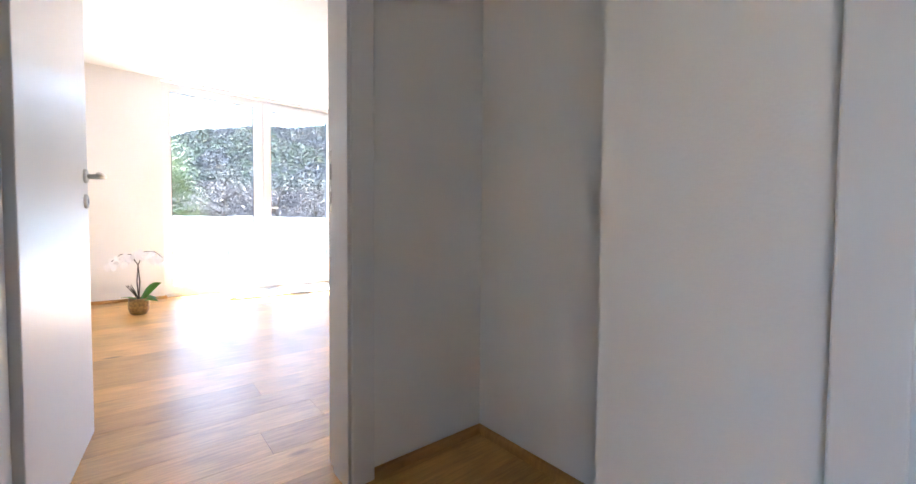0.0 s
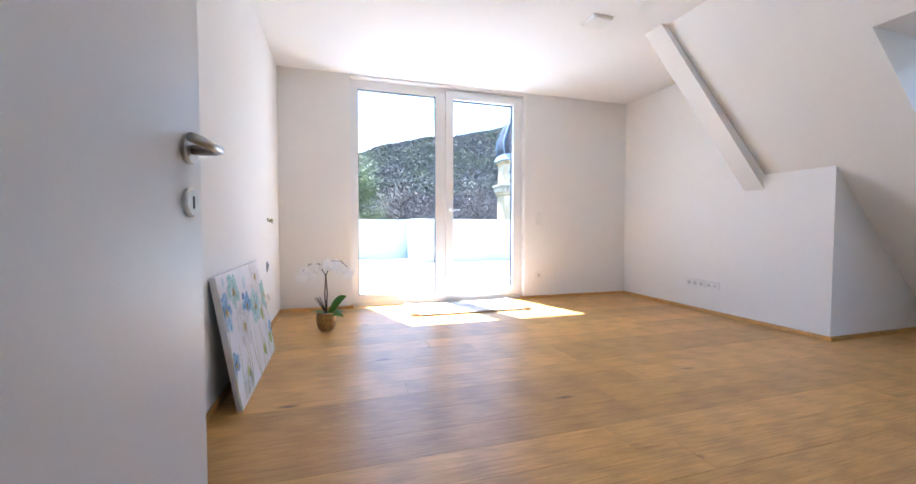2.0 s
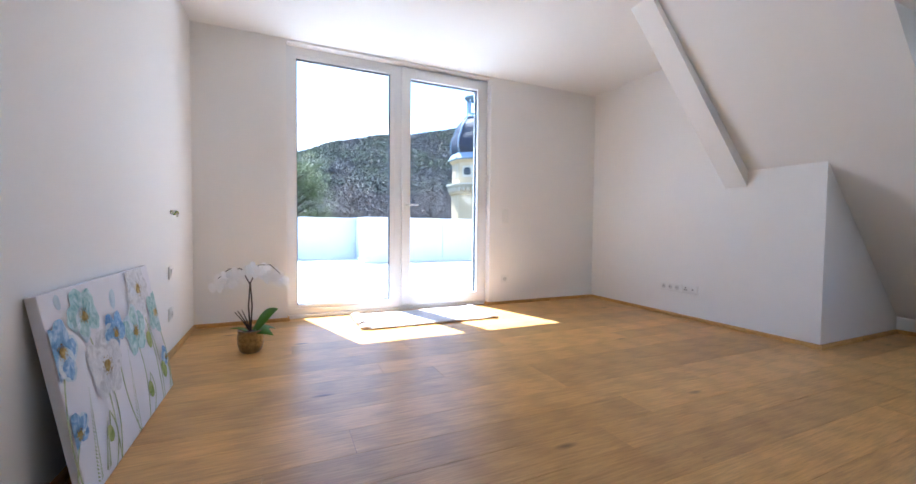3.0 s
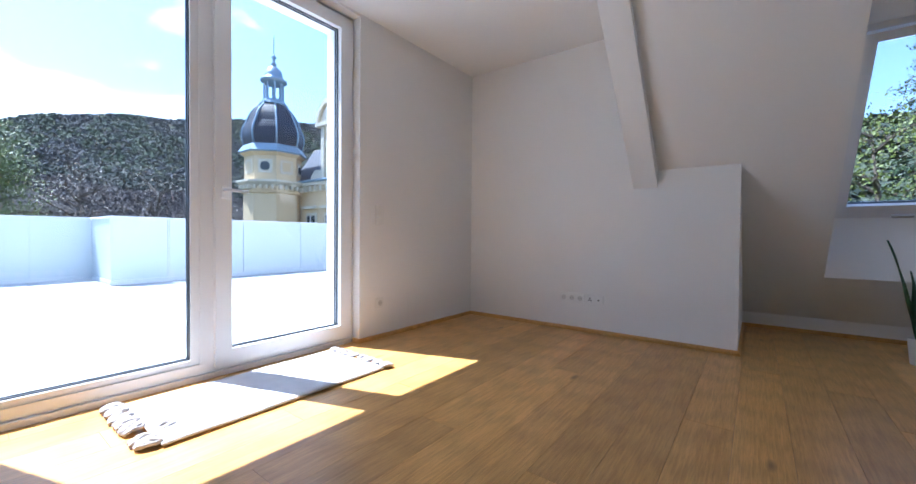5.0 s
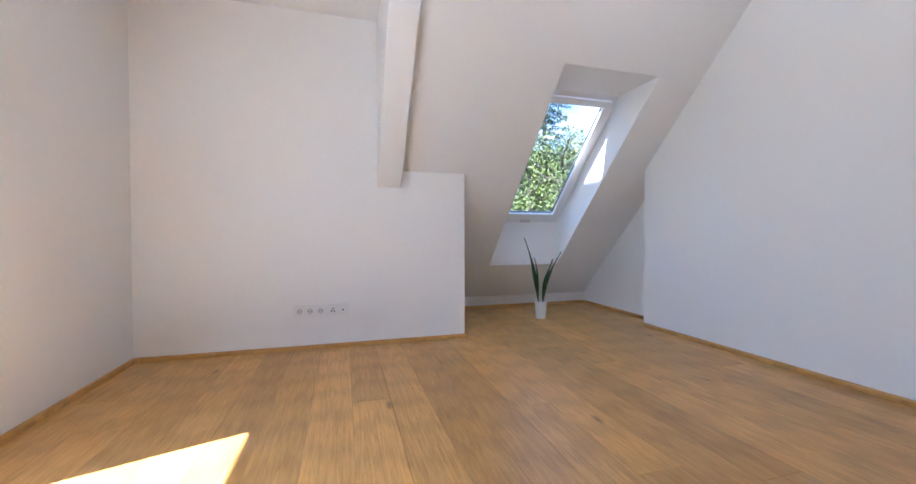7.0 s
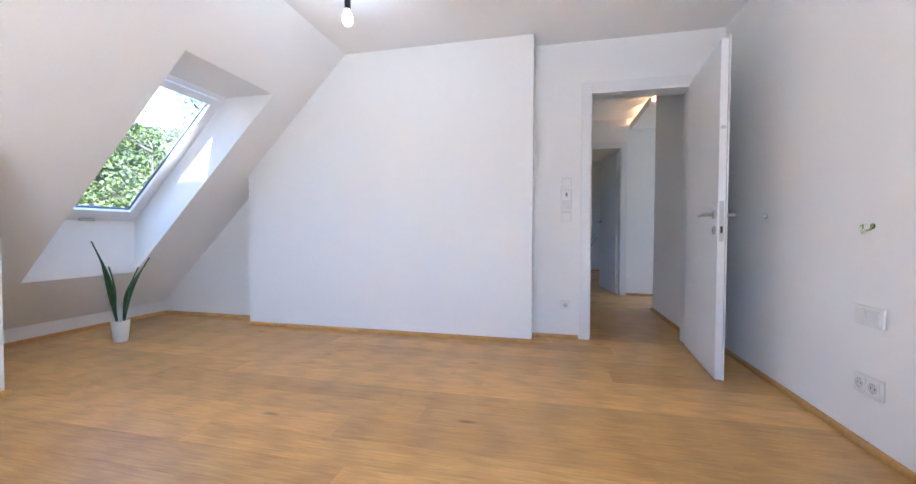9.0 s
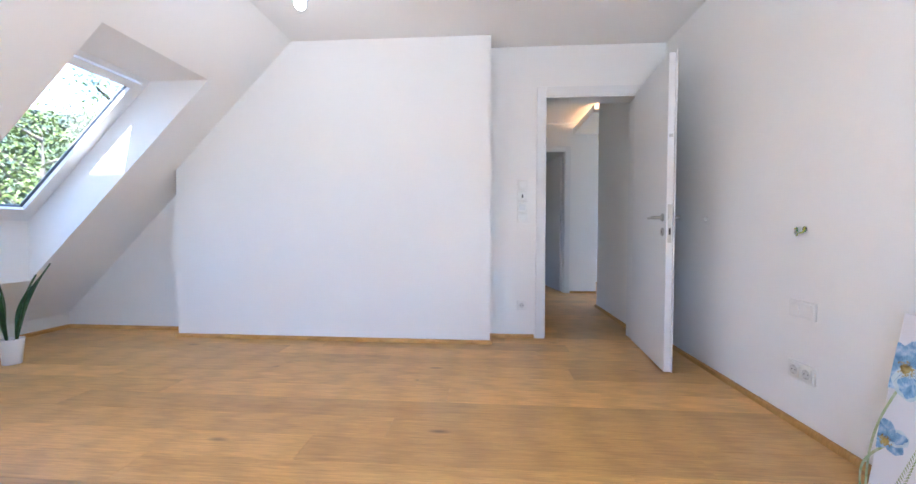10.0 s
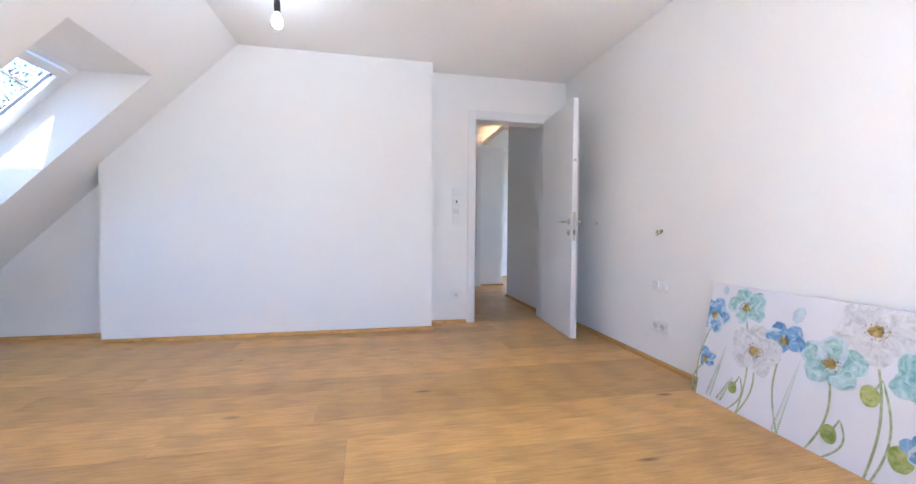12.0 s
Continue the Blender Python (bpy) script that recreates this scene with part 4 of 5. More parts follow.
for way, ln, lx, tw, wdt in ((1.25, 0.66, 0.15, 0.5, 0.045), (0.9, 0.46, 0.05, -0.4, 0.035), (-1.9, 0.52, 0.17, 0.6, 0.04), (-2.2, 0.45, 0.09, -0.8, 0.03)):
    bm = bmesh.new()
    w = Vector((math.cos(way), math.sin(way), 0))
    prev = None
    for i in range(17):
        t = i / 16
        p = w * (0.012 + lx * t ** 1.4) + Vector((0, 0, 0.14 + ln * t)) + Vector((0.012 * math.sin(6 * t + way), 0.008 * math.sin(5 * t), 0))
        al = way + 1.57 + tw * math.sin(4 * t)
        sd = Vector((math.cos(al), math.sin(al), 0))
        h = wdt * 0.5 * (0.35 + 0.9 * math.sin(math.pi * min(t * 0.75 + 0.12, 1.0))) * (1 - t ** 6)
        h = max(h, 0.001)
        cur = (bm.verts.new(p + sd * h), bm.verts.new(p + w * 0.006), bm.verts.new(p - sd * h))
        if prev:
            bm.faces.new((prev[0], prev[1], cur[1], cur[0]))
            bm.faces.new((prev[1], prev[2], cur[2], cur[1]))
        prev = cur
    lf = part("leaf", bm, M_SNAKE, sp_, smooth=True)
    lf.modifiers.new("thick", "SOLIDIFY").thickness = 0.004

# ---- cotton rug with tassels ----
M_RUG = material("white_cotton_rug", (0.66, 0.65, 0.66), 0.95, noise_scale=14, vary=0.06, bump=0.8, bump_scale=350)
M_TASS = material("grey_cotton_tassel", (0.45, 0.42, 0.42), 0.95, noise_scale=60, vary=0.25, bump=1.0, bump_scale=250)
rug = thing("rug", "small white cotton rug with grey tassels in the sun", "rug", pose(0, 0, 0))
bm = bmesh.new()
nx, ny = 40, 18
grid = [[bm.verts.new((1.30 + 1.10 * i / nx, 3.56 + 0.545 * j / ny, 0.011 + 0.003 * noise.noise((i * 0.13, j * 0.2, 0)) - (0.003 if i in (0, nx) or j in (0, ny) else 0))) for j in range(ny + 1)] for i in range(nx + 1)]
for i in range(nx):
    for j in range(ny):
        bm.faces.new((grid[i][j], grid[i + 1][j], grid[i + 1][j + 1], grid[i][j + 1]))
mat_ = part("cloth", bm, M_RUG, rug, smooth=True)
mat_.modifiers.new("thick", "SOLIDIFY").thickness = 0.009


def tassel(parent, x, y, way, ln):
    """A knot and a swollen bunch of yarn lying on the floor."""
    bm = bmesh.new()
    for s in range(13):
        o = rng.uniform(-0.6, 0.6)
        pts = [(0, 0, 0.02)]
        for i in range(1, 6):
            t = i / 5
            pts.append((ln * t + rng.uniform(-0.004, 0.004), o * 0.06 * math.sin(math.pi * (0.15 + 0.55 * t)) + rng.uniform(-0.003, 0.003), 0.02 + rng.uniform(0.0, 0.022) * math.sin(math.pi * t) * (1 - abs(o)) - 0.008 * t))
        add_tube(bm, pts, [0.006, 0.007, 0.008, 0.0075, 0.008, 0.006], 6)
    moved(bm, pose(x, y, 0, 0, 0, math.degrees(way)))
    part("tassel", bm, M_TASS, parent, smooth=True)


for i in range(8):
    y = 3.585 + 0.072 * i
    tassel(rug, 2.395, y, rng.uniform(-0.5, 0.4), 0.075)
    tassel(rug, 1.305 - (0.0 if i != 2 else -0.09), y, math.pi + rng.uniform(-0.6, 0.6), 0.08)

# ---- dark leafy plant in the far room ----
M_FPOT = material("dark_floor_pot", (0.03, 0.03, 0.035), 0.5)
fp = thing("floor_plant", "tall grassy plant in a dark pot beyond the hall", "plant", pose(0.62, -5.3, 0))
part("pot", lathe([(0.12, 0), (0.15, 0.3), (0.14, 0.3), (0.01, 0.28)], 20), M_FPOT, fp)
for i in range(34):
    blade((rng.uniform(-0.05, 0.05), rng.uniform(-0.05, 0.05), 0.27), rng.uniform(0, 6.28), rng.uniform(0.6, 1.0), 0.03, rng.uniform(1.1, 1.45), rng.uniform(0.02, 0.25), M_OLEAF, fp, "leaf", 7)

# ---- terrace ----
tb = tagged(part("pavement", cube(-8.0, 10.4, 4.552, 11.9, -0.35, -0.055), M_TERR), "pale terrace deck bed under the slabs", "terrace", kind="structure")
M_SHEET = material("white_facade_sheet", (0.72, 0.74, 0.75), 0.5, noise_scale=2, vary=0.02)


def rail_run(pts, name, label):
    """White panels on posts with a top rail; an open foot with short pickets where lifted."""
    run = thing(name, label, "balustrade")
    for k, ((x0, y0), (x1, y1), foot) in enumerate(pts):
        up = 0.004 * k
        d = Vector((x1 - x0, y1 - y0, 0))
        ln = d.length
        m = pose(x0, y0, 0, 0, 0, math.degrees(math.atan2(d.y, d.x)))
        n = max(1, round(ln / 1.35))
        for i in range(n):
            a, b = ln * i / n + 0.006, ln * (i + 1) / n - 0.006
            part("panel", moved(cube(a, b, -0.012, 0.012, 0.03, 1.03, 0.002), m), M_FROST, run)
            part("post", moved(cube(a - 0.02, a + 0.02, 0.02, 0.06, -0.05, 1.03, 0.003), m), M_ALU, run)
        part("top_rail", moved(cube(-0.02 - up, ln + 0.02 + up, -0.035 - up, 0.065 + up, 1.03, 1.065 + up, 0.005), m), M_SHEET, run)
        part("kerb", moved(cube(-0.02 - up, ln + 0.02 + up, -0.03 - up, 0.12 + up, -0.05, 0.028 + up, 0.004), m), M_SHEET, run)
        if foot > 0.05:
            for i in range(int(ln / 0.16)):
                part("picket", moved(cube(0.16 * i, 0.16 * i + 0.08, -0.018, -0.012, 0.04, foot), m), M_SHEET, run)
    return run


rail_run([((-6.0, 11.3), (2.5, 11.3), 0.15)], "balustrade", "white frosted terrace balustrade with a pale top rail")
rail_run([((2.45, 11.28), (2.45, 10.0), 0.02), ((2.45, 10.0), (3.2, 10.0), 0.02)], "balustrade", "white panelled corner of the terrace balustrade")
rail_run([((3.24, 10.05), (9.5, 10.05), 0.15)], "balustrade", "white frosted balustrade facing the old town house")

# ---- ground and hills ----
M_GRASS = material("valley_ground", (0.045, 0.05, 0.028), 0.95, noise_scale=0.02, vary=0.4)
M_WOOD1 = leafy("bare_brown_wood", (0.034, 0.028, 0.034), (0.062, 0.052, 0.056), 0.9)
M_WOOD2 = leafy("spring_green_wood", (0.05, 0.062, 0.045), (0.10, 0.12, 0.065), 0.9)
# far ridge tones paled and cooled: distance haze put into the colour
M_RIDGE1 = leafy("hazed_budding_wood", (0.085, 0.085, 0.092), (0.125, 0.122, 0.122), 0.9)
M_RIDGE2 = leafy("hazed_spring_wood", (0.085, 0.105, 0.075), (0.145, 0.17, 0.10), 0.9)
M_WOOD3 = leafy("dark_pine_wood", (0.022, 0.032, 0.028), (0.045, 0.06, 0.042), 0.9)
GZ = -9.0


def hill_z(x, y):
    """Height of the valley floor and the two wooded ridges beyond it."""
    az = math.degrees(math.atan2(y, x))
    r = math.hypot(x, y)
    wob = noise.noise((x * 0.01, y * 0.01, 0)) * 6 + noise.noise((x * 0.03, y * 0.03, 4)) * 2.5
    near = max(0, min(1, (r - 60) / 110)) ** 1.1 * (26.0 + 0.05 * (90 - az)) + (wob * 0.5 if r > 90 else 0)
    far = max(0, min(1, (r - 230) / 230)) * (120 + 0.25 * (85 - az) - 0.037 * (az - 60) ** 2 * (1 if az > 60 else 0)) + (wob if r > 260 else 0)
    far *= max(0, min(1, (az - 25) / 15))
    south = max(0, min(1, (25 - az) / 30)) if az > -120 else 0
    near_e = max(0, min(1, (r - 16) / 60)) * 24 * south
    return GZ + max(near + max(0, far - near) * (1 if r > 230 else 0), near_e)


bm = bmesh.new()
NA, RS = 160, [0, 14, 18, 24, 32, 42, 55, 70, 90, 110, 130, 150, 170, 200, 230, 260, 300, 340, 380, 420, 460, 520, 800, 1800, 4500]
rows = []
for r in RS:
    rows.append([bm.verts.new((r * math.cos(2 * math.pi * i / NA), r * math.sin(2 * math.pi * i / NA), hill_z(r * math.cos(2 * math.pi * i / NA), r * math.sin(2 * math.pi * i / NA)) if r > 15 and r < 1000 else (GZ if r < 100 else 0.0))) for i in range(NA)])
for a, b in zip(rows, rows[1:]):
    for i in range(NA):
        bm.faces.new((a[i], a[(i + 1) % NA], b[(i + 1) % NA], b[i]))
bmesh.ops.remove_doubles(bm, verts=bm.verts, dist=0.01)
tagged(part("ground", bm, M_GRASS), "valley floor rising to wooded hills", "ground", kind="structure")


def clumps(name, label, mat, count, az0, az1, r0, r1, size, seed, cond=None, tall=1.3):
    """A far wood: small ragged crowns of leaf sprays scattered over the hillside."""
    rg = random.Random(seed)
    verts, faces = [], []
    for _ in range(count):
        az = radians(rg.uniform(az0, az1))
        r = math.sqrt(rg.uniform(r0 * r0, r1 * r1))
        x, y = r * math.cos(az), r * math.sin(az)
        if cond and not cond(x, y):
            continue
        s = size * rg.uniform(0.55, 1.3)
        c = Vector((x, y, hill_z(x, y) + s * 0.5))
        for _ in range(11):
            d = Vector((rg.gauss(0, 1), rg.gauss(0, 1), abs(rg.gauss(0, 1)) + 0.1)).normalized()
            p = c + Vector((d.x * s, d.y * s, d.z * s * tall)) * rg.uniform(0.6, 1.0)
            n = (d + Vector((rg.uniform(-0.6, 0.6), rg.uniform(-0.6, 0.6), rg.uniform(-0.3, 0.6)))).normalized()
            a = n.orthogonal().normalized()
            b = n.cross(a)
            w = s * rg.uniform(0.35, 0.65)
            k = len(verts)
            verts += [p + a * w, p - a * w * 0.6 + b * w * 0.9, p - a * w * 0.6 - b * w * 0.9]
            faces.append((k, k + 1, k + 2))
    me = bpy.data.meshes.new(name)
    me.from_pydata(verts, [], faces)
    me.materials.append(mat)
    return tagged(new(name, me), label, "woods", kind="stuff")


def patch(x, y):
    return noise.noise((x * 0.018, y * 0.018, 7)) > -0.05


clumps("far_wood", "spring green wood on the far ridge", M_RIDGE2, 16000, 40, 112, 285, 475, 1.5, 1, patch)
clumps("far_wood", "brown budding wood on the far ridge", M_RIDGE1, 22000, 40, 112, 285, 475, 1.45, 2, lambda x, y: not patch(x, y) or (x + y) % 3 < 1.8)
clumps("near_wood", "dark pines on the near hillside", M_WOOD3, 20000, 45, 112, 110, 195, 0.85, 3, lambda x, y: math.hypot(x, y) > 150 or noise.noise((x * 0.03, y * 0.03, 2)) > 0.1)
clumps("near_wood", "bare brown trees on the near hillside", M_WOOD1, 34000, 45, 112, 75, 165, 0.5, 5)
clumps("slope_wood", "spring green wood on the slope behind the house", M_WOOD2, 12000, -75, 14, 34, 90, 1.0, 6)
clumps("slope_wood", "dark firs on the slope behind the house", M_WOOD3, 8000, -75, 14, 36, 90, 1.0, 7)

# ---- trees ----
M_BARK = material("grey_brown_bark", (0.11, 0.085, 0.065), 0.9, noise_scale=6, vary=0.3, bump=0.8, bump_scale=30)
M_LEAF1 = leafy("fresh_spring_leaves", (0.065, 0.095, 0.012), (0.17, 0.21, 0.03))
M_LEAF2 = leafy("dark_fir_needles", (0.012, 0.03, 0.012), (0.045, 0.085, 0.03))
M_LEAF3 = leafy("budding_twigs", (0.07, 0.055, 0.05), (0.14, 0.11, 0.09))


def leaves(bm, c, spread, n, size, rg, flat=1.0):
    for _ in range(n):
        p = Vector(c) + Vector((rg.gauss(0, spread), rg.gauss(0, spread), rg.gauss(0, spread * flat)))
        a = Vector((rg.uniform(-1, 1), rg.uniform(-1, 1), rg.uniform(-1, 1))).normalized()
        b = a.orthogonal().normalized()
        s = size * rg.uniform(0.6, 1.4)
        v = [bm.verts.new(p + a * s), bm.verts.new(p + b * s * 0.55), bm.verts.new(p - a * s), bm.verts.new(p - b * s * 0.55)]
        bm.faces.new(v)


def broadleaf(x, y, h, spread, seed, leafmat, label, density=64, size=0.062):
    """Trunk, forking limbs and a loose crown of single leaves."""
    rg = random.Random(seed)
    z0 = hill_z(x, y) - 0.3
    t = thing("tree", label, "tree", pose(x, y, z0))
    top = [(0, 0, 0), (rg.uniform(-0.2, 0.2), rg.uniform(-0.2, 0.2), h * 0.3), (rg.uniform(-0.4, 0.4), rg.uniform(-0.4, 0.4), h * 0.62), (rg.uniform(-0.5, 0.5), rg.uniform(-0.5, 0.5), h * 0.93)]
    part("trunk", tube(top, [h * 0.018, h * 0.014, h * 0.009, 0.02], 8), M_BARK, t, smooth=True)
    limb, crown = bmesh.new(), bmesh.new()
    for k in range(26):
        f = rg.uniform(0.28, 0.92)
        i = min(int(f * 3.2), 2)
        p0 = Vector(top[i]).lerp(Vector(top[i + 1]), min(1, max(0, f * 3.2 - i)))
        a = rg.uniform(0, 6.28)
        ln = spread * rg.uniform(0.5, 1.1) * (1.15 - 0.7 * f)
        p1 = p0 + Vector((math.cos(a) * ln * 0.55, math.sin(a) * ln * 0.55, ln * 0.35))
        p2 = p0 + Vector((math.cos(a + 0.2) * ln, math.sin(a + 0.2) * ln, ln * rg.uniform(0.5, 0.9)))
        add_tube(limb, [p0, p1, p2], [h * 0.006, h * 0.004, 0.012], 5)
        for q in range(4):
            c = p1.lerp(p2, rg.random()) + Vector((rg.gauss(0, 0.35), rg.gauss(0, 0.35), rg.gauss(0, 0.35)))
            add_tube(limb, [p1.lerp(p2, 0.4), c], [0.014, 0.005], 4)
            leaves(crown, c, spread * 0.13, density, size, rg)
    part("limbs", limb, M_BARK, t)
    part("crown", crown, leafmat, t)
    return t


def conifer(x, y, h, seed, label):
    """A fir: whorls of drooping boughs set with needle sprays."""
    rg = random.Random(seed)
    t = thing("tree", label, "tree", pose(x, y, hill_z(x, y) - 0.3))
    part("trunk", tube([(0, 0, 0), (0, 0, h * 0.5), (0, 0, h)], [h * 0.014, h * 0.009, 0.02], 8), M_BARK, t, smooth=True)
    limb, crown = bmesh.new(), bmesh.new()
    n = int(h * 2.3)
    for k in range(n):
        f = 0.22 + 0.77 * k / n
        for j in range(5):
            if rg.random() < 0.18:
                continue
            a = j * 1.2566 + k * 0.7 + rg.uniform(-0.3, 0.3)
            ln = h * 0.2 * (1.03 - f) * rg.uniform(0.6, 1.25) + 0.2
            w = Vector((math.cos(a), math.sin(a), 0))
            p0 = Vector((0, 0, h * f))
            p1 = p0 + w * ln * 0.5 + Vector((0, 0, -0.04 * ln))
            p2 = p0 + w * ln + Vector((0, 0, -0.22 * ln))
            add_tube(limb, [p0, p1, p2], [0.03, 0.02, 0.006], 4)
            for s in range(6):
                leaves(crown, p0.lerp(p2, 0.25 + 0.75 * s / 5) + Vector((0, 0, -0.05)), 0.09 + 0.05 * ln * 0.3, 22, 0.055, rg, 0.6)
    part("limbs", limb, M_BARK, t)
    part("crown", crown, M_LEAF2, t)
    return t


conifer(19.5, -3.6, 17.5, 11, "tall dark fir with gaps between its boughs")
conifer(24.0, -4.2, 18.5, 12, "dark fir behind the spring-green trees")
conifer(22.0, -8.6, 20.0, 13, "dense dark fir on the slope")
broadleaf(17.0, -5.2, 14.0, 3.4, 21, M_LEAF1, "broadleaf tree with fresh yellow-green leaves")
broadleaf(19.0, -7.8, 15.0, 3.6, 22, M_LEAF1, "broad spring-green tree above the skylight")
broadleaf(16.0, -8.6, 13.5, 3.2, 23, M_LEAF1, "slim spring-green tree on the slope")
broadleaf(17.5, -12.5, 15.0, 3.6, 24, M_LEAF1, "spring-green tree by the firs")
broadleaf(21.0, -1.6, 13.0, 3.0, 25, M_LEAF1, "low spring-green tree beside the tall fir")
broadleaf(14.5, -14.0, 15.0, 3.6, 26, M_LEAF3, "budding grey-brown tree on the slope")
broadleaf(12.0, 42.0, 16.0, 4.2, 31, M_LEAF3, "bare brown tree beyond the terrace", 50, 0.07)
broadleaf(7.0, 41.0, 15.5, 4.0, 32, M_LEAF3, "bare grey-brown tree near the house roof", 50, 0.07)
broadleaf(1.0, 36.0, 17.0, 4.0, 33, M_LEAF1, "green tree beside the low house", 150, 0.07)
broadleaf(17.0, 46.0, 16.0, 4.2, 34, M_LEAF3, "bare brown tree towards the tower", 50, 0.07)
broadleaf(22.0, 50.0, 13.5, 4.0, 35, M_LEAF3, "bare brown tree behind the tower", 50, 0.07)
broadleaf(10.5, 40.0, 10.8, 2.4, 36, M_LEAF1, "round spring-green bush top above the rail")

# ---- low house beyond the terrace ----
M_ROOFD = material("dark_roof_tiles", (0.05, 0.045, 0.045), 0.9, spec=0.1, noise_scale=8, vary=0.3, bump=1, bump_scale=20)
M_HWALL = material("brown_house_wall", (0.22, 0.17, 0.13), 0.9, noise_scale=2, vary=0.1)
hs = thing("house", "low brown house with a dark hipped roof", "house", pose(3.0, 46, 0))
part("wall", cube(-4, 4, 0, 7, GZ, 2.4), M_HWALL, hs)
bm = bmesh.new()
hexa(bm, [(-4.8, -0.8, 2.3), (4.8, -0.8, 2.3), (4.8, 7.8, 2.3), (-4.8, 7.8, 2.3)], [(-2.0, 3.3, 4.4), (2.0, 3.3, 4.4), (2.0, 3.7, 4.4), (-2.0, 3.7, 4.4)])
part("roof", bm, M_ROOFD, hs)
for wx in (-2.5, 0, 2.5):
    wn = part("window", cube(wx - 0.5, wx + 0.5, -0.06, 0.02, 0.6, 1.9, 0.02), M_UPVC, hs)
    part("pane", cube(wx - 0.42, wx + 0.42, -0.075, -0.06, 0.68, 1.82), M_DARK, wn)

# ---- town house with a domed tower ----
M_YELL = material("cream_yellow_stucco", (0.70, 0.53, 0.32), 0.85, noise_scale=1.2, vary=0.06, bump=0.3, bump_scale=40)
M_STUC = material("pale_stucco_trim", (0.66, 0.60, 0.48), 0.8, noise_scale=3, vary=0.06)
M_SLATE = material("dark_slate_shingle", (0.04, 0.045, 0.065), 0.5, spec=0.3, noise_scale=3, vary=0.35, rand=0.2)
M_ZINC = material("blue_grey_zinc", (0.26, 0.34, 0.42), 0.45, metal=0.3, noise_scale=6, vary=0.12)
M_WPANE = material("dark_window_pane", (0.03, 0.04, 0.05), 0.08)
TX, TY = 10.15, 19.65
tw = thing("town_house", "cream yellow town house with a slate-domed corner tower", "building", pose(TX, TY, 0))
OCT = pose(0, 0, 0, 0, 0, 22.5)
part("tower_wall", moved(lathe([(1.24, GZ), (1.24, 2.55), (1.36, 2.6), (1.36, 2.68), (1.27, 2.7), (1.27, 2.95)], 8), OCT), M_YELL, tw, "octagonal cream tower shaft")
part("cornice", moved(lathe([(1.3, 2.88), (1.48, 3.0), (1.54, 3.05), (1.54, 3.13), (1.2, 3.16)], 8), OCT), M_STUC, tw)
part("drum", moved(lathe([(1.2, 3.14), (1.2, 4.22), (1.32, 4.3), (1.36, 4.36), (1.2, 4.4)], 8), OCT), M_YELL, tw, "octagonal cream drum under the dome")
part("dome_skirt", moved(lathe([(1.42, 4.36), (1.45, 4.42), (1.3, 4.66), (1.24, 4.74)], 8), OCT), M_ZINC, tw, "blue-grey zinc skirt")


def dome_r(t):
    """Radius of the onion dome from foot (0) to crown (1)."""
    return 1.2 * (1.0 + 0.09 * math.sin(math.pi * min(t * 1.9, 1))) * math.sqrt(max(0.0, 1 - (t * 0.985) ** 2.3)) + 0.1 * t


dome = part("dome", moved(lathe([(dome_r(i / 16) * 0.985, 4.72 + 2.05 * i / 16) for i in range(17)], 8), OCT), M_SLATE, tw, "dark slate dome")
for k in range(8):
    a = 2 * math.pi * k / 8 + radians(22.5)
    part("rib", tube([(dome_r(i / 14) * math.cos(a), dome_r(i / 14) * math.sin(a), 4.72 + 2.05 * i / 14) for i in range(15)], 0.045, 6), M_ZINC, tw, smooth=True)
    b = a + math.pi / 8
    n = pose(0, 0, 0, 0, 0, math.degrees(b))
    d = 1.2 * math.cos(math.pi / 8)
    pan = part("panel", moved(cube(d, d + 0.03, -0.3, 0.3, 3.45, 4.05, 0.01), n), M_STUC, tw, "raised pale stucco panel")
    if k % 2:
        part("field", moved(cube(d + 0.025, d + 0.035, -0.2, 0.2, 3.55, 3.95, 0.003), n), M_YELL, pan)
    else:
        part("oculus", moved(lathe([(0.2, 0), (0.2, 0.04), (0.15, 0.04), (0.15, 0.02), (0.01, 0.02)], 20), n @ pose(d + 0.02, 0, 3.75, 0, 90)), M_WPANE, pan)
    for j in range(4):
        part("bracket", moved(cube(1.13, 1.38, -0.42 + 0.25 * j, -0.33 + 0.25 * j, 2.74, 2.92, 0.012), n), M_STUC, tw)
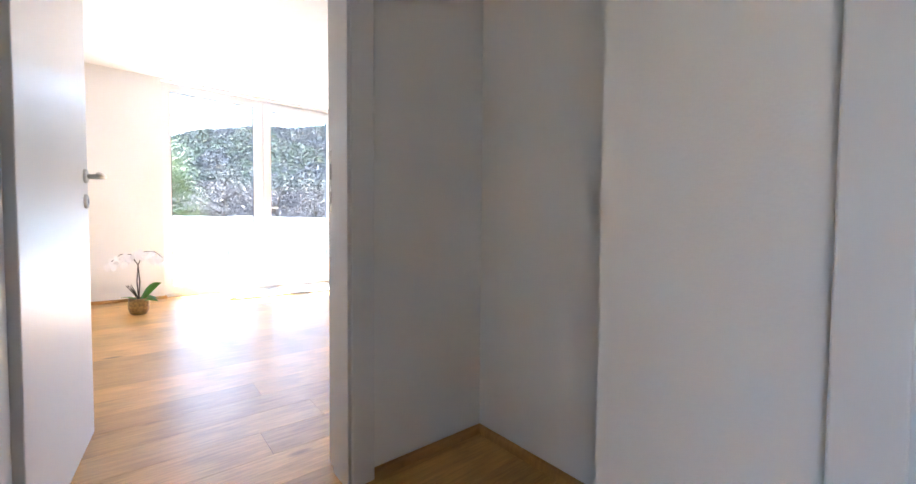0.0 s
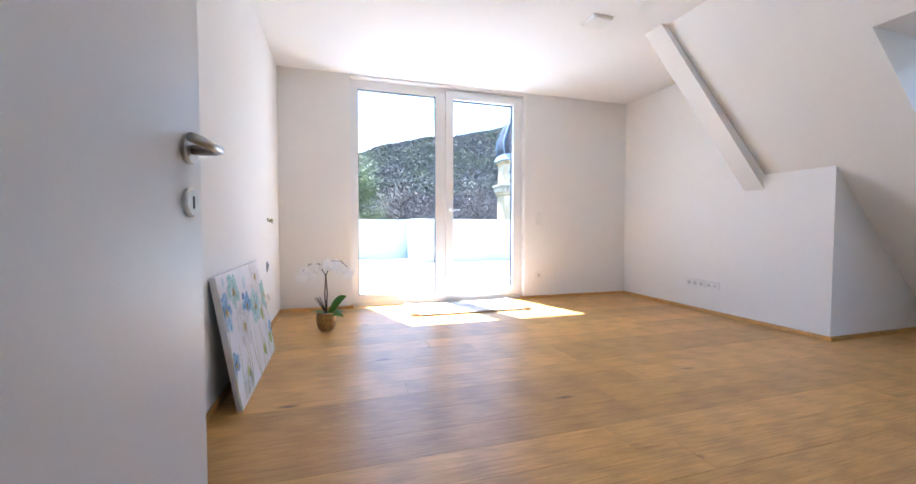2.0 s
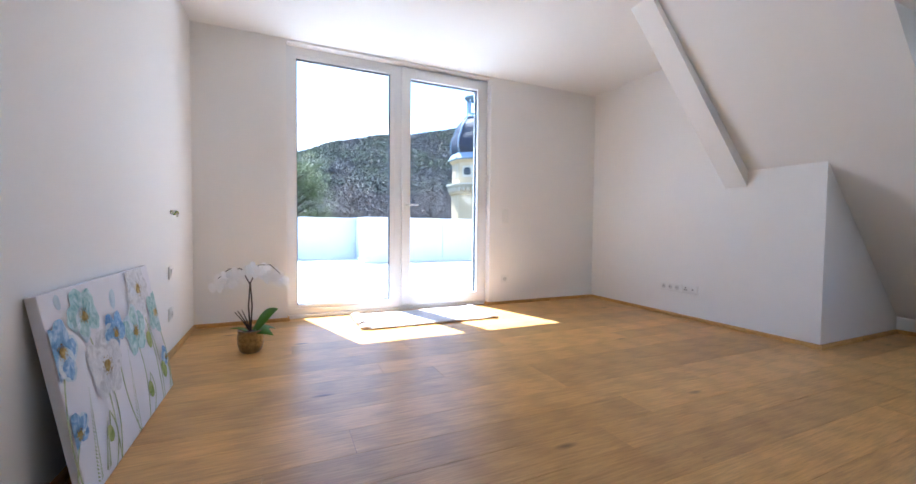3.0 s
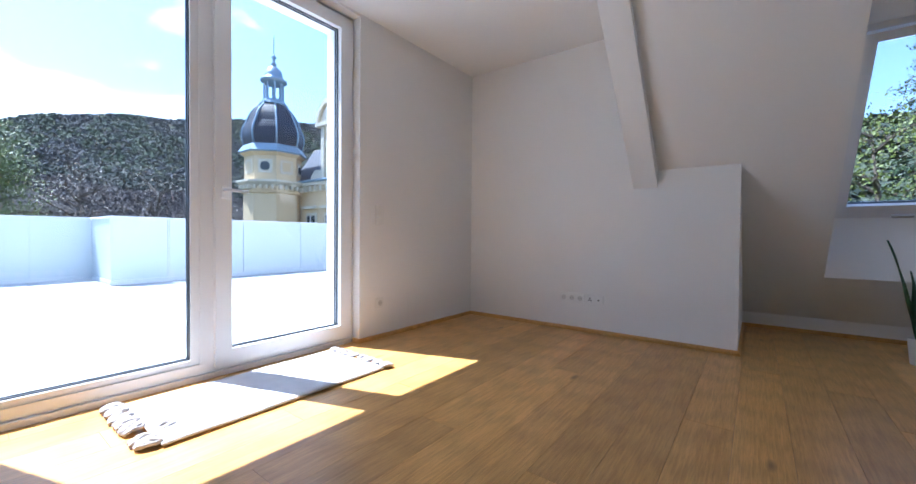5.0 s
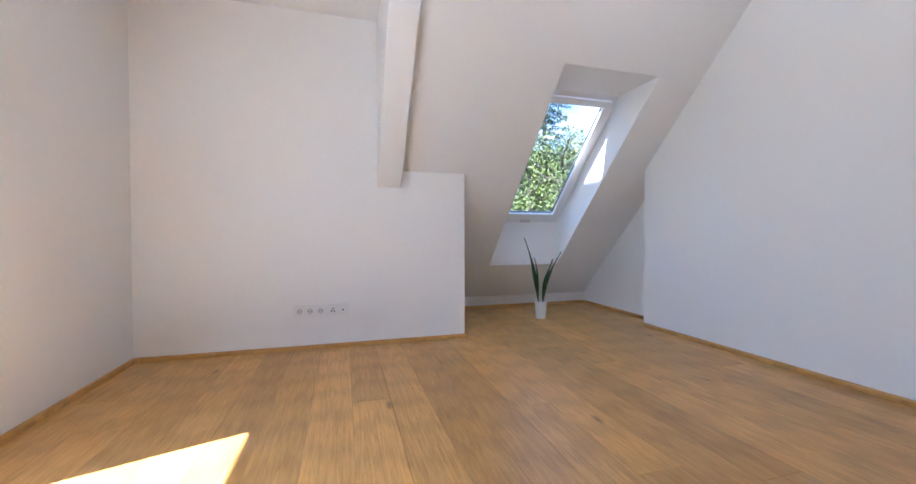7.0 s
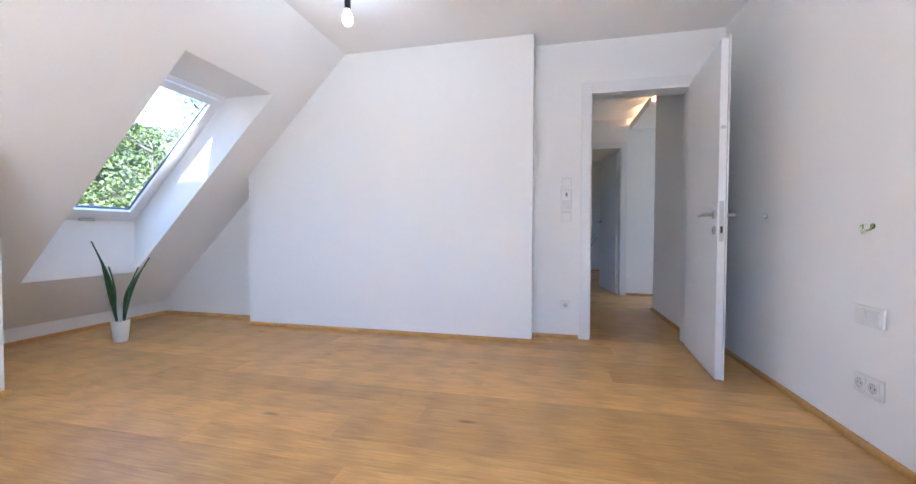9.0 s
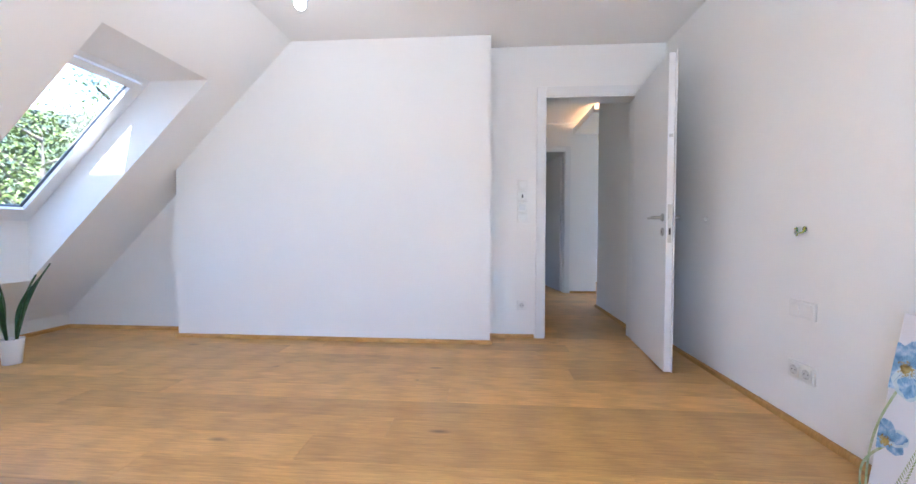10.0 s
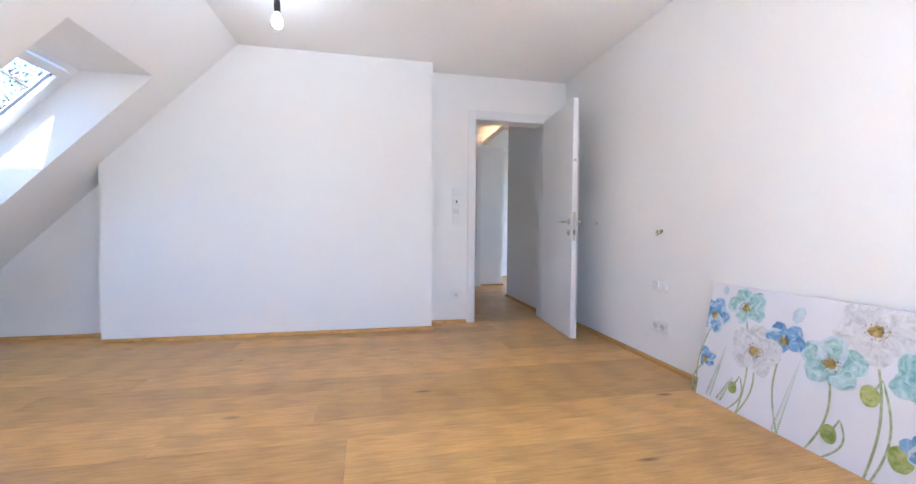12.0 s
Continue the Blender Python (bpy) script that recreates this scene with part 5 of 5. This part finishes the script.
# rows of shingles on the dome
bm = bmesh.new()
for k in range(8):
    a0 = 2 * math.pi * k / 8 + radians(22.5)
    a1 = a0 + math.pi / 4
    for i in range(18):
        t0, t1 = i / 19, (i + 1.25) / 19
        r0, r1 = dome_r(t0) + 0.012, dome_r(min(t1, 1)) + 0.0
        z0, z1 = 4.72 + 2.05 * t0, 4.72 + 2.05 * t1
        m_ = max(2, int(9 * dome_r(t0) / 1.2))
        p0a, p0b = Vector((math.cos(a0), math.sin(a0), 0)) * r0, Vector((math.cos(a1), math.sin(a1), 0)) * r0
        p1a, p1b = Vector((math.cos(a0), math.sin(a0), 0)) * r1, Vector((math.cos(a1), math.sin(a1), 0)) * r1
        for j in range(m_):
            s0, s1 = (j + 0.04 + 0.5 * (i % 2)) / (m_ + 0.5), (j + 0.96 + 0.5 * (i % 2)) / (m_ + 0.5)
            q = [p0a.lerp(p0b, s0), p0a.lerp(p0b, s1), p1a.lerp(p1b, s1), p1a.lerp(p1b, s0)]
            vs = [bm.verts.new((q[0].x, q[0].y, z0)), bm.verts.new((q[1].x, q[1].y, z0)), bm.verts.new((q[2].x, q[2].y, z1)), bm.verts.new((q[3].x, q[3].y, z1))]
            bm.faces.new(vs)
tagged(part("shingles", bm, M_SLATE, tw), kind="stuff")
part("lantern_foot", moved(lathe([(0.62, 6.68), (0.62, 6.75), (0.5, 6.82), (0.48, 6.92)], 8), OCT), M_ZINC, tw)
for k in range(8):
    a = 2 * math.pi * k / 8 + radians(22.5)
    part("column", moved(lathe([(0.055, 6.9), (0.045, 7.0), (0.045, 7.62), (0.06, 7.7)], 8), pose(0.4 * math.cos(a), 0.4 * math.sin(a), 0)), M_ZINC, tw)
part("lantern_roof", lathe([(0.45, 7.68), (0.58, 7.76), (0.58, 7.84), (0.42, 7.9), (0.4, 8.05), (0.33, 8.3), (0.17, 8.44), (0.1, 8.5)], 16), M_ZINC, tw, "blue-grey lantern cap", True)
part("finial", lathe([(0.06, 8.5), (0.14, 8.58), (0.06, 8.68), (0.05, 8.8), (0.13, 8.9), (0.05, 9.0), (0.025, 9.1), (0.02, 9.75), (0.004, 9.95)], 12), M_ZINC, tw, smooth=True)

WXF = 11.0 - TX       # face of the wing, seen from the terrace
part("wing_wall", cube(WXF, WXF + 5, -14.5, -0.2, GZ, 2.7), M_YELL, tw, "long cream yellow wing")
part("wing_cornice", cube(WXF - 0.28, WXF + 5, -14.6, -0.35, 2.95, 3.12, 0.03), M_STUC, tw)
part("wing_frieze", cube(WXF - 0.04, WXF + 0.5, -14.5, -0.3, 2.66, 2.96), M_YELL, tw)
for j in range(34):
    part("bracket", cube(WXF - 0.24, WXF - 0.02, -14.3 + 0.41 * j, -14.16 + 0.41 * j, 2.7, 2.94, 0.02), M_STUC, tw)
bm = bmesh.new()
hexa(bm, [(WXF - 0.1, -14.6, 3.1), (WXF + 5, -14.6, 3.1), (WXF + 5, -0.2, 3.1), (WXF - 0.1, -0.2, 3.1)],
     [(WXF + 1.5, -14.6, 5.1), (WXF + 4, -14.6, 5.1), (WXF + 4, 0.4, 5.1), (WXF + 1.5, 0.4, 5.1)])
part("wing_roof", bm, M_SLATE, tw, "steep dark slate roof")
part("gutter", tube([(WXF - 0.3, -14.6, 3.14), (WXF - 0.3, -0.5, 3.14)], 0.06, 8), M_ZINC, tw)
part("downpipe", tube([(WXF - 0.1, -0.75, 3.0), (WXF - 0.1, -0.75, GZ)], 0.055, 8), M_ZINC, tw)
for j in range(9):
    yc = -1.75 - 1.45 * j
    wn = part("window", cube(WXF - 0.05, WXF + 0.1, yc - 0.42, yc + 0.42, 0.1, 1.75, 0.01), M_STUC, tw, "tall window with a stucco hood")
    part("pane", cube(WXF - 0.06, WXF - 0.045, yc - 0.3, yc + 0.3, 0.2, 1.62), M_WPANE, wn)
    part("hood", cube(WXF - 0.2, WXF, yc - 0.55, yc + 0.55, 1.92, 2.06, 0.025), M_STUC, wn)
    part("mullion", cube(WXF - 0.075, WXF - 0.05, yc - 0.03, yc + 0.03, 0.2, 1.62), M_UPVC, wn)
# stone dormer with a round gable
GY = 16.2 - TY
gx = WXF - 0.12


def arch(r, w0, w1, z, n=16, inner=0.0):
    """A half disc or half ring standing across y."""
    bm = bmesh.new()
    for i in range(n):
        a0, a1 = math.pi * i / n, math.pi * (i + 1) / n
        low = [(w0, inner * math.cos(a0), z + inner * math.sin(a0)), (w0, r * math.cos(a0), z + r * math.sin(a0)), (w0, r * math.cos(a1), z + r * math.sin(a1)), (w0, inner * math.cos(a1), z + inner * math.sin(a1))]
        hexa(bm, low, [(w1, p[1], p[2]) for p in low])
    bmesh.ops.remove_doubles(bm, verts=bm.verts, dist=1e-5)
    return bm


G = pose(0, GY, 0)
part("dormer_wall", moved(cube(gx, gx + 1.6, -0.72, 0.72, 3.12, 5.5), G), M_YELL, tw, "tall cream dormer front")
part("dormer_gable", moved(arch(0.84, gx - 0.06, gx + 1.6, 5.6), G), M_YELL, tw)
part("gable_moulding", moved(arch(0.95, gx - 0.2, gx + 0.05, 5.6, 16, 0.76), G), M_STUC, tw)
part("gable_shell", moved(arch(0.6, gx - 0.12, gx - 0.04, 5.65, 12, 0.12), G), M_STUC, tw)
part("dormer_roof", moved(arch(0.93, gx + 0.06, gx + 1.7, 5.62, 16, 0.85), G), M_ZINC, tw, "rounded blue-grey dormer roof")
part("gable_cornice", moved(cube(gx - 0.2, gx + 0.3, -0.98, 0.98, 5.42, 5.6, 0.03), G), M_STUC, tw)
for s in (-1, 1):
    part("pilaster", moved(cube(gx - 0.1, gx + 0.05, s * 0.58 - 0.12, s * 0.58 + 0.12, 3.12, 5.42, 0.02), G), M_STUC, tw)
    part("scroll", moved(arch(0.5, gx, gx + 0.2, 3.14, 10), G @ pose(0, s * 1.12, 0)), M_STUC, tw)
dw = part("dormer_window", moved(cube(gx - 0.06, gx + 0.1, -0.36, 0.36, 3.35, 4.55, 0.01), G), M_STUC, tw)
part("pane", moved(cube(gx - 0.075, gx - 0.055, -0.25, 0.25, 3.42, 4.55), G), M_WPANE, dw)
part("arch_pane", moved(arch(0.25, gx - 0.075, gx - 0.055, 4.55, 12), G), M_WPANE, dw)
part("arch_trim", moved(arch(0.4, gx - 0.09, gx + 0.02, 4.55, 14, 0.26), G), M_STUC, dw)
part("plinth", moved(cube(gx - 0.02, gx + 0.4, -0.2, 0.2, 6.5, 6.95, 0.03), G), M_STUC, tw)
part("gable_finial", moved(lathe([(0.12, 6.95), (0.06, 7.1), (0.1, 7.3), (0.16, 7.45), (0.06, 7.6), (0.1, 7.7), (0.02, 7.85), (0.01, 8.05)], 12), G @ pose(gx + 0.19, 0, 0)), M_ZINC, tw, smooth=True)

# ---- own facade outside, around the terrace door ----
structure("facade_lintel", cube(-0.25, XA + 1.4, 4.552, 4.6, WZ + 0.02, ZC + TH + 0.2), M_PLASTER, "white rendered facade above the terrace door", "facade")

# ---- terrace slabs ----
me = None
for i in range(20):
    for j in range(9):
        x, y = -5.6 + 0.8 * i, 4.62 + 0.8 * j
        if y > 10.0 - 0.8 and x > 2.2:
            continue
        if me is None:
            o = part("slab", cube(0.003, 0.797, 0.003, 0.797, -0.055, -0.03, 0.003, 1), M_TERR, tb)
            me = o.data
        else:
            o = new("slab", me)
            o.parent = tb
        o.location = (x, y, 0)

# ---- oak planks ----
floor_ob = bpy.data.objects["floor"]
PWID = 0.186
rg = random.Random(9)
ZONES = ((0.0, 5.27, 0.0, 4.225), (0.13, 1.5, -0.372, 0.0), (0.13, 1.5, -0.93, -0.372), (0.13, 1.25, -1.488, -0.93), (-2.2, 1.25, -2.604, -1.488), (-0.7, 2.2, -6.0, -2.604))


def plank(x0, x1, y0, y1):
    cx, cy = (x0 + x1) / 2, (y0 + y1) / 2
    hx, hy = (x1 - x0) / 2 - 0.0006, (y1 - y0) / 2 - 0.0006
    bm = bmesh.new()
    c = 0.0018
    hexa(bm, [(-hx, -hy, -0.02), (hx, -hy, -0.02), (hx, hy, -0.02), (-hx, hy, -0.02)], [(-hx, -hy, -c), (hx, -hy, -c), (hx, hy, -c), (-hx, hy, -c)])
    top = [f for f in bm.faces if f.normal.z > 0.5 or all(abs(v.co.z + c) < 1e-6 for v in f.verts)][0]
    r = bmesh.ops.inset_individual(bm, faces=[top], thickness=c)
    for v in top.verts:
        v.co.z = 0
    ob = part("plank", bm, M_OAKF, floor_ob)
    ob.location = (cx, cy, 0)


for zx0, zx1, zy0, zy1 in ZONES:
    y = zy0
    while y < zy1 - 0.01:
        y1 = min(y + PWID, zy1)
        x = zx0
        nxt = zx0 + rg.uniform(0.5, 2.2)
        while x < zx1 - 0.01:
            e = min(nxt, zx1)
            if zx1 - e < 0.25:
                e = zx1
            plank(x, e, y, y1)
            x = e
            nxt = e + rg.choice((1.9, 2.2, 2.2, 1.6))
        y = y1
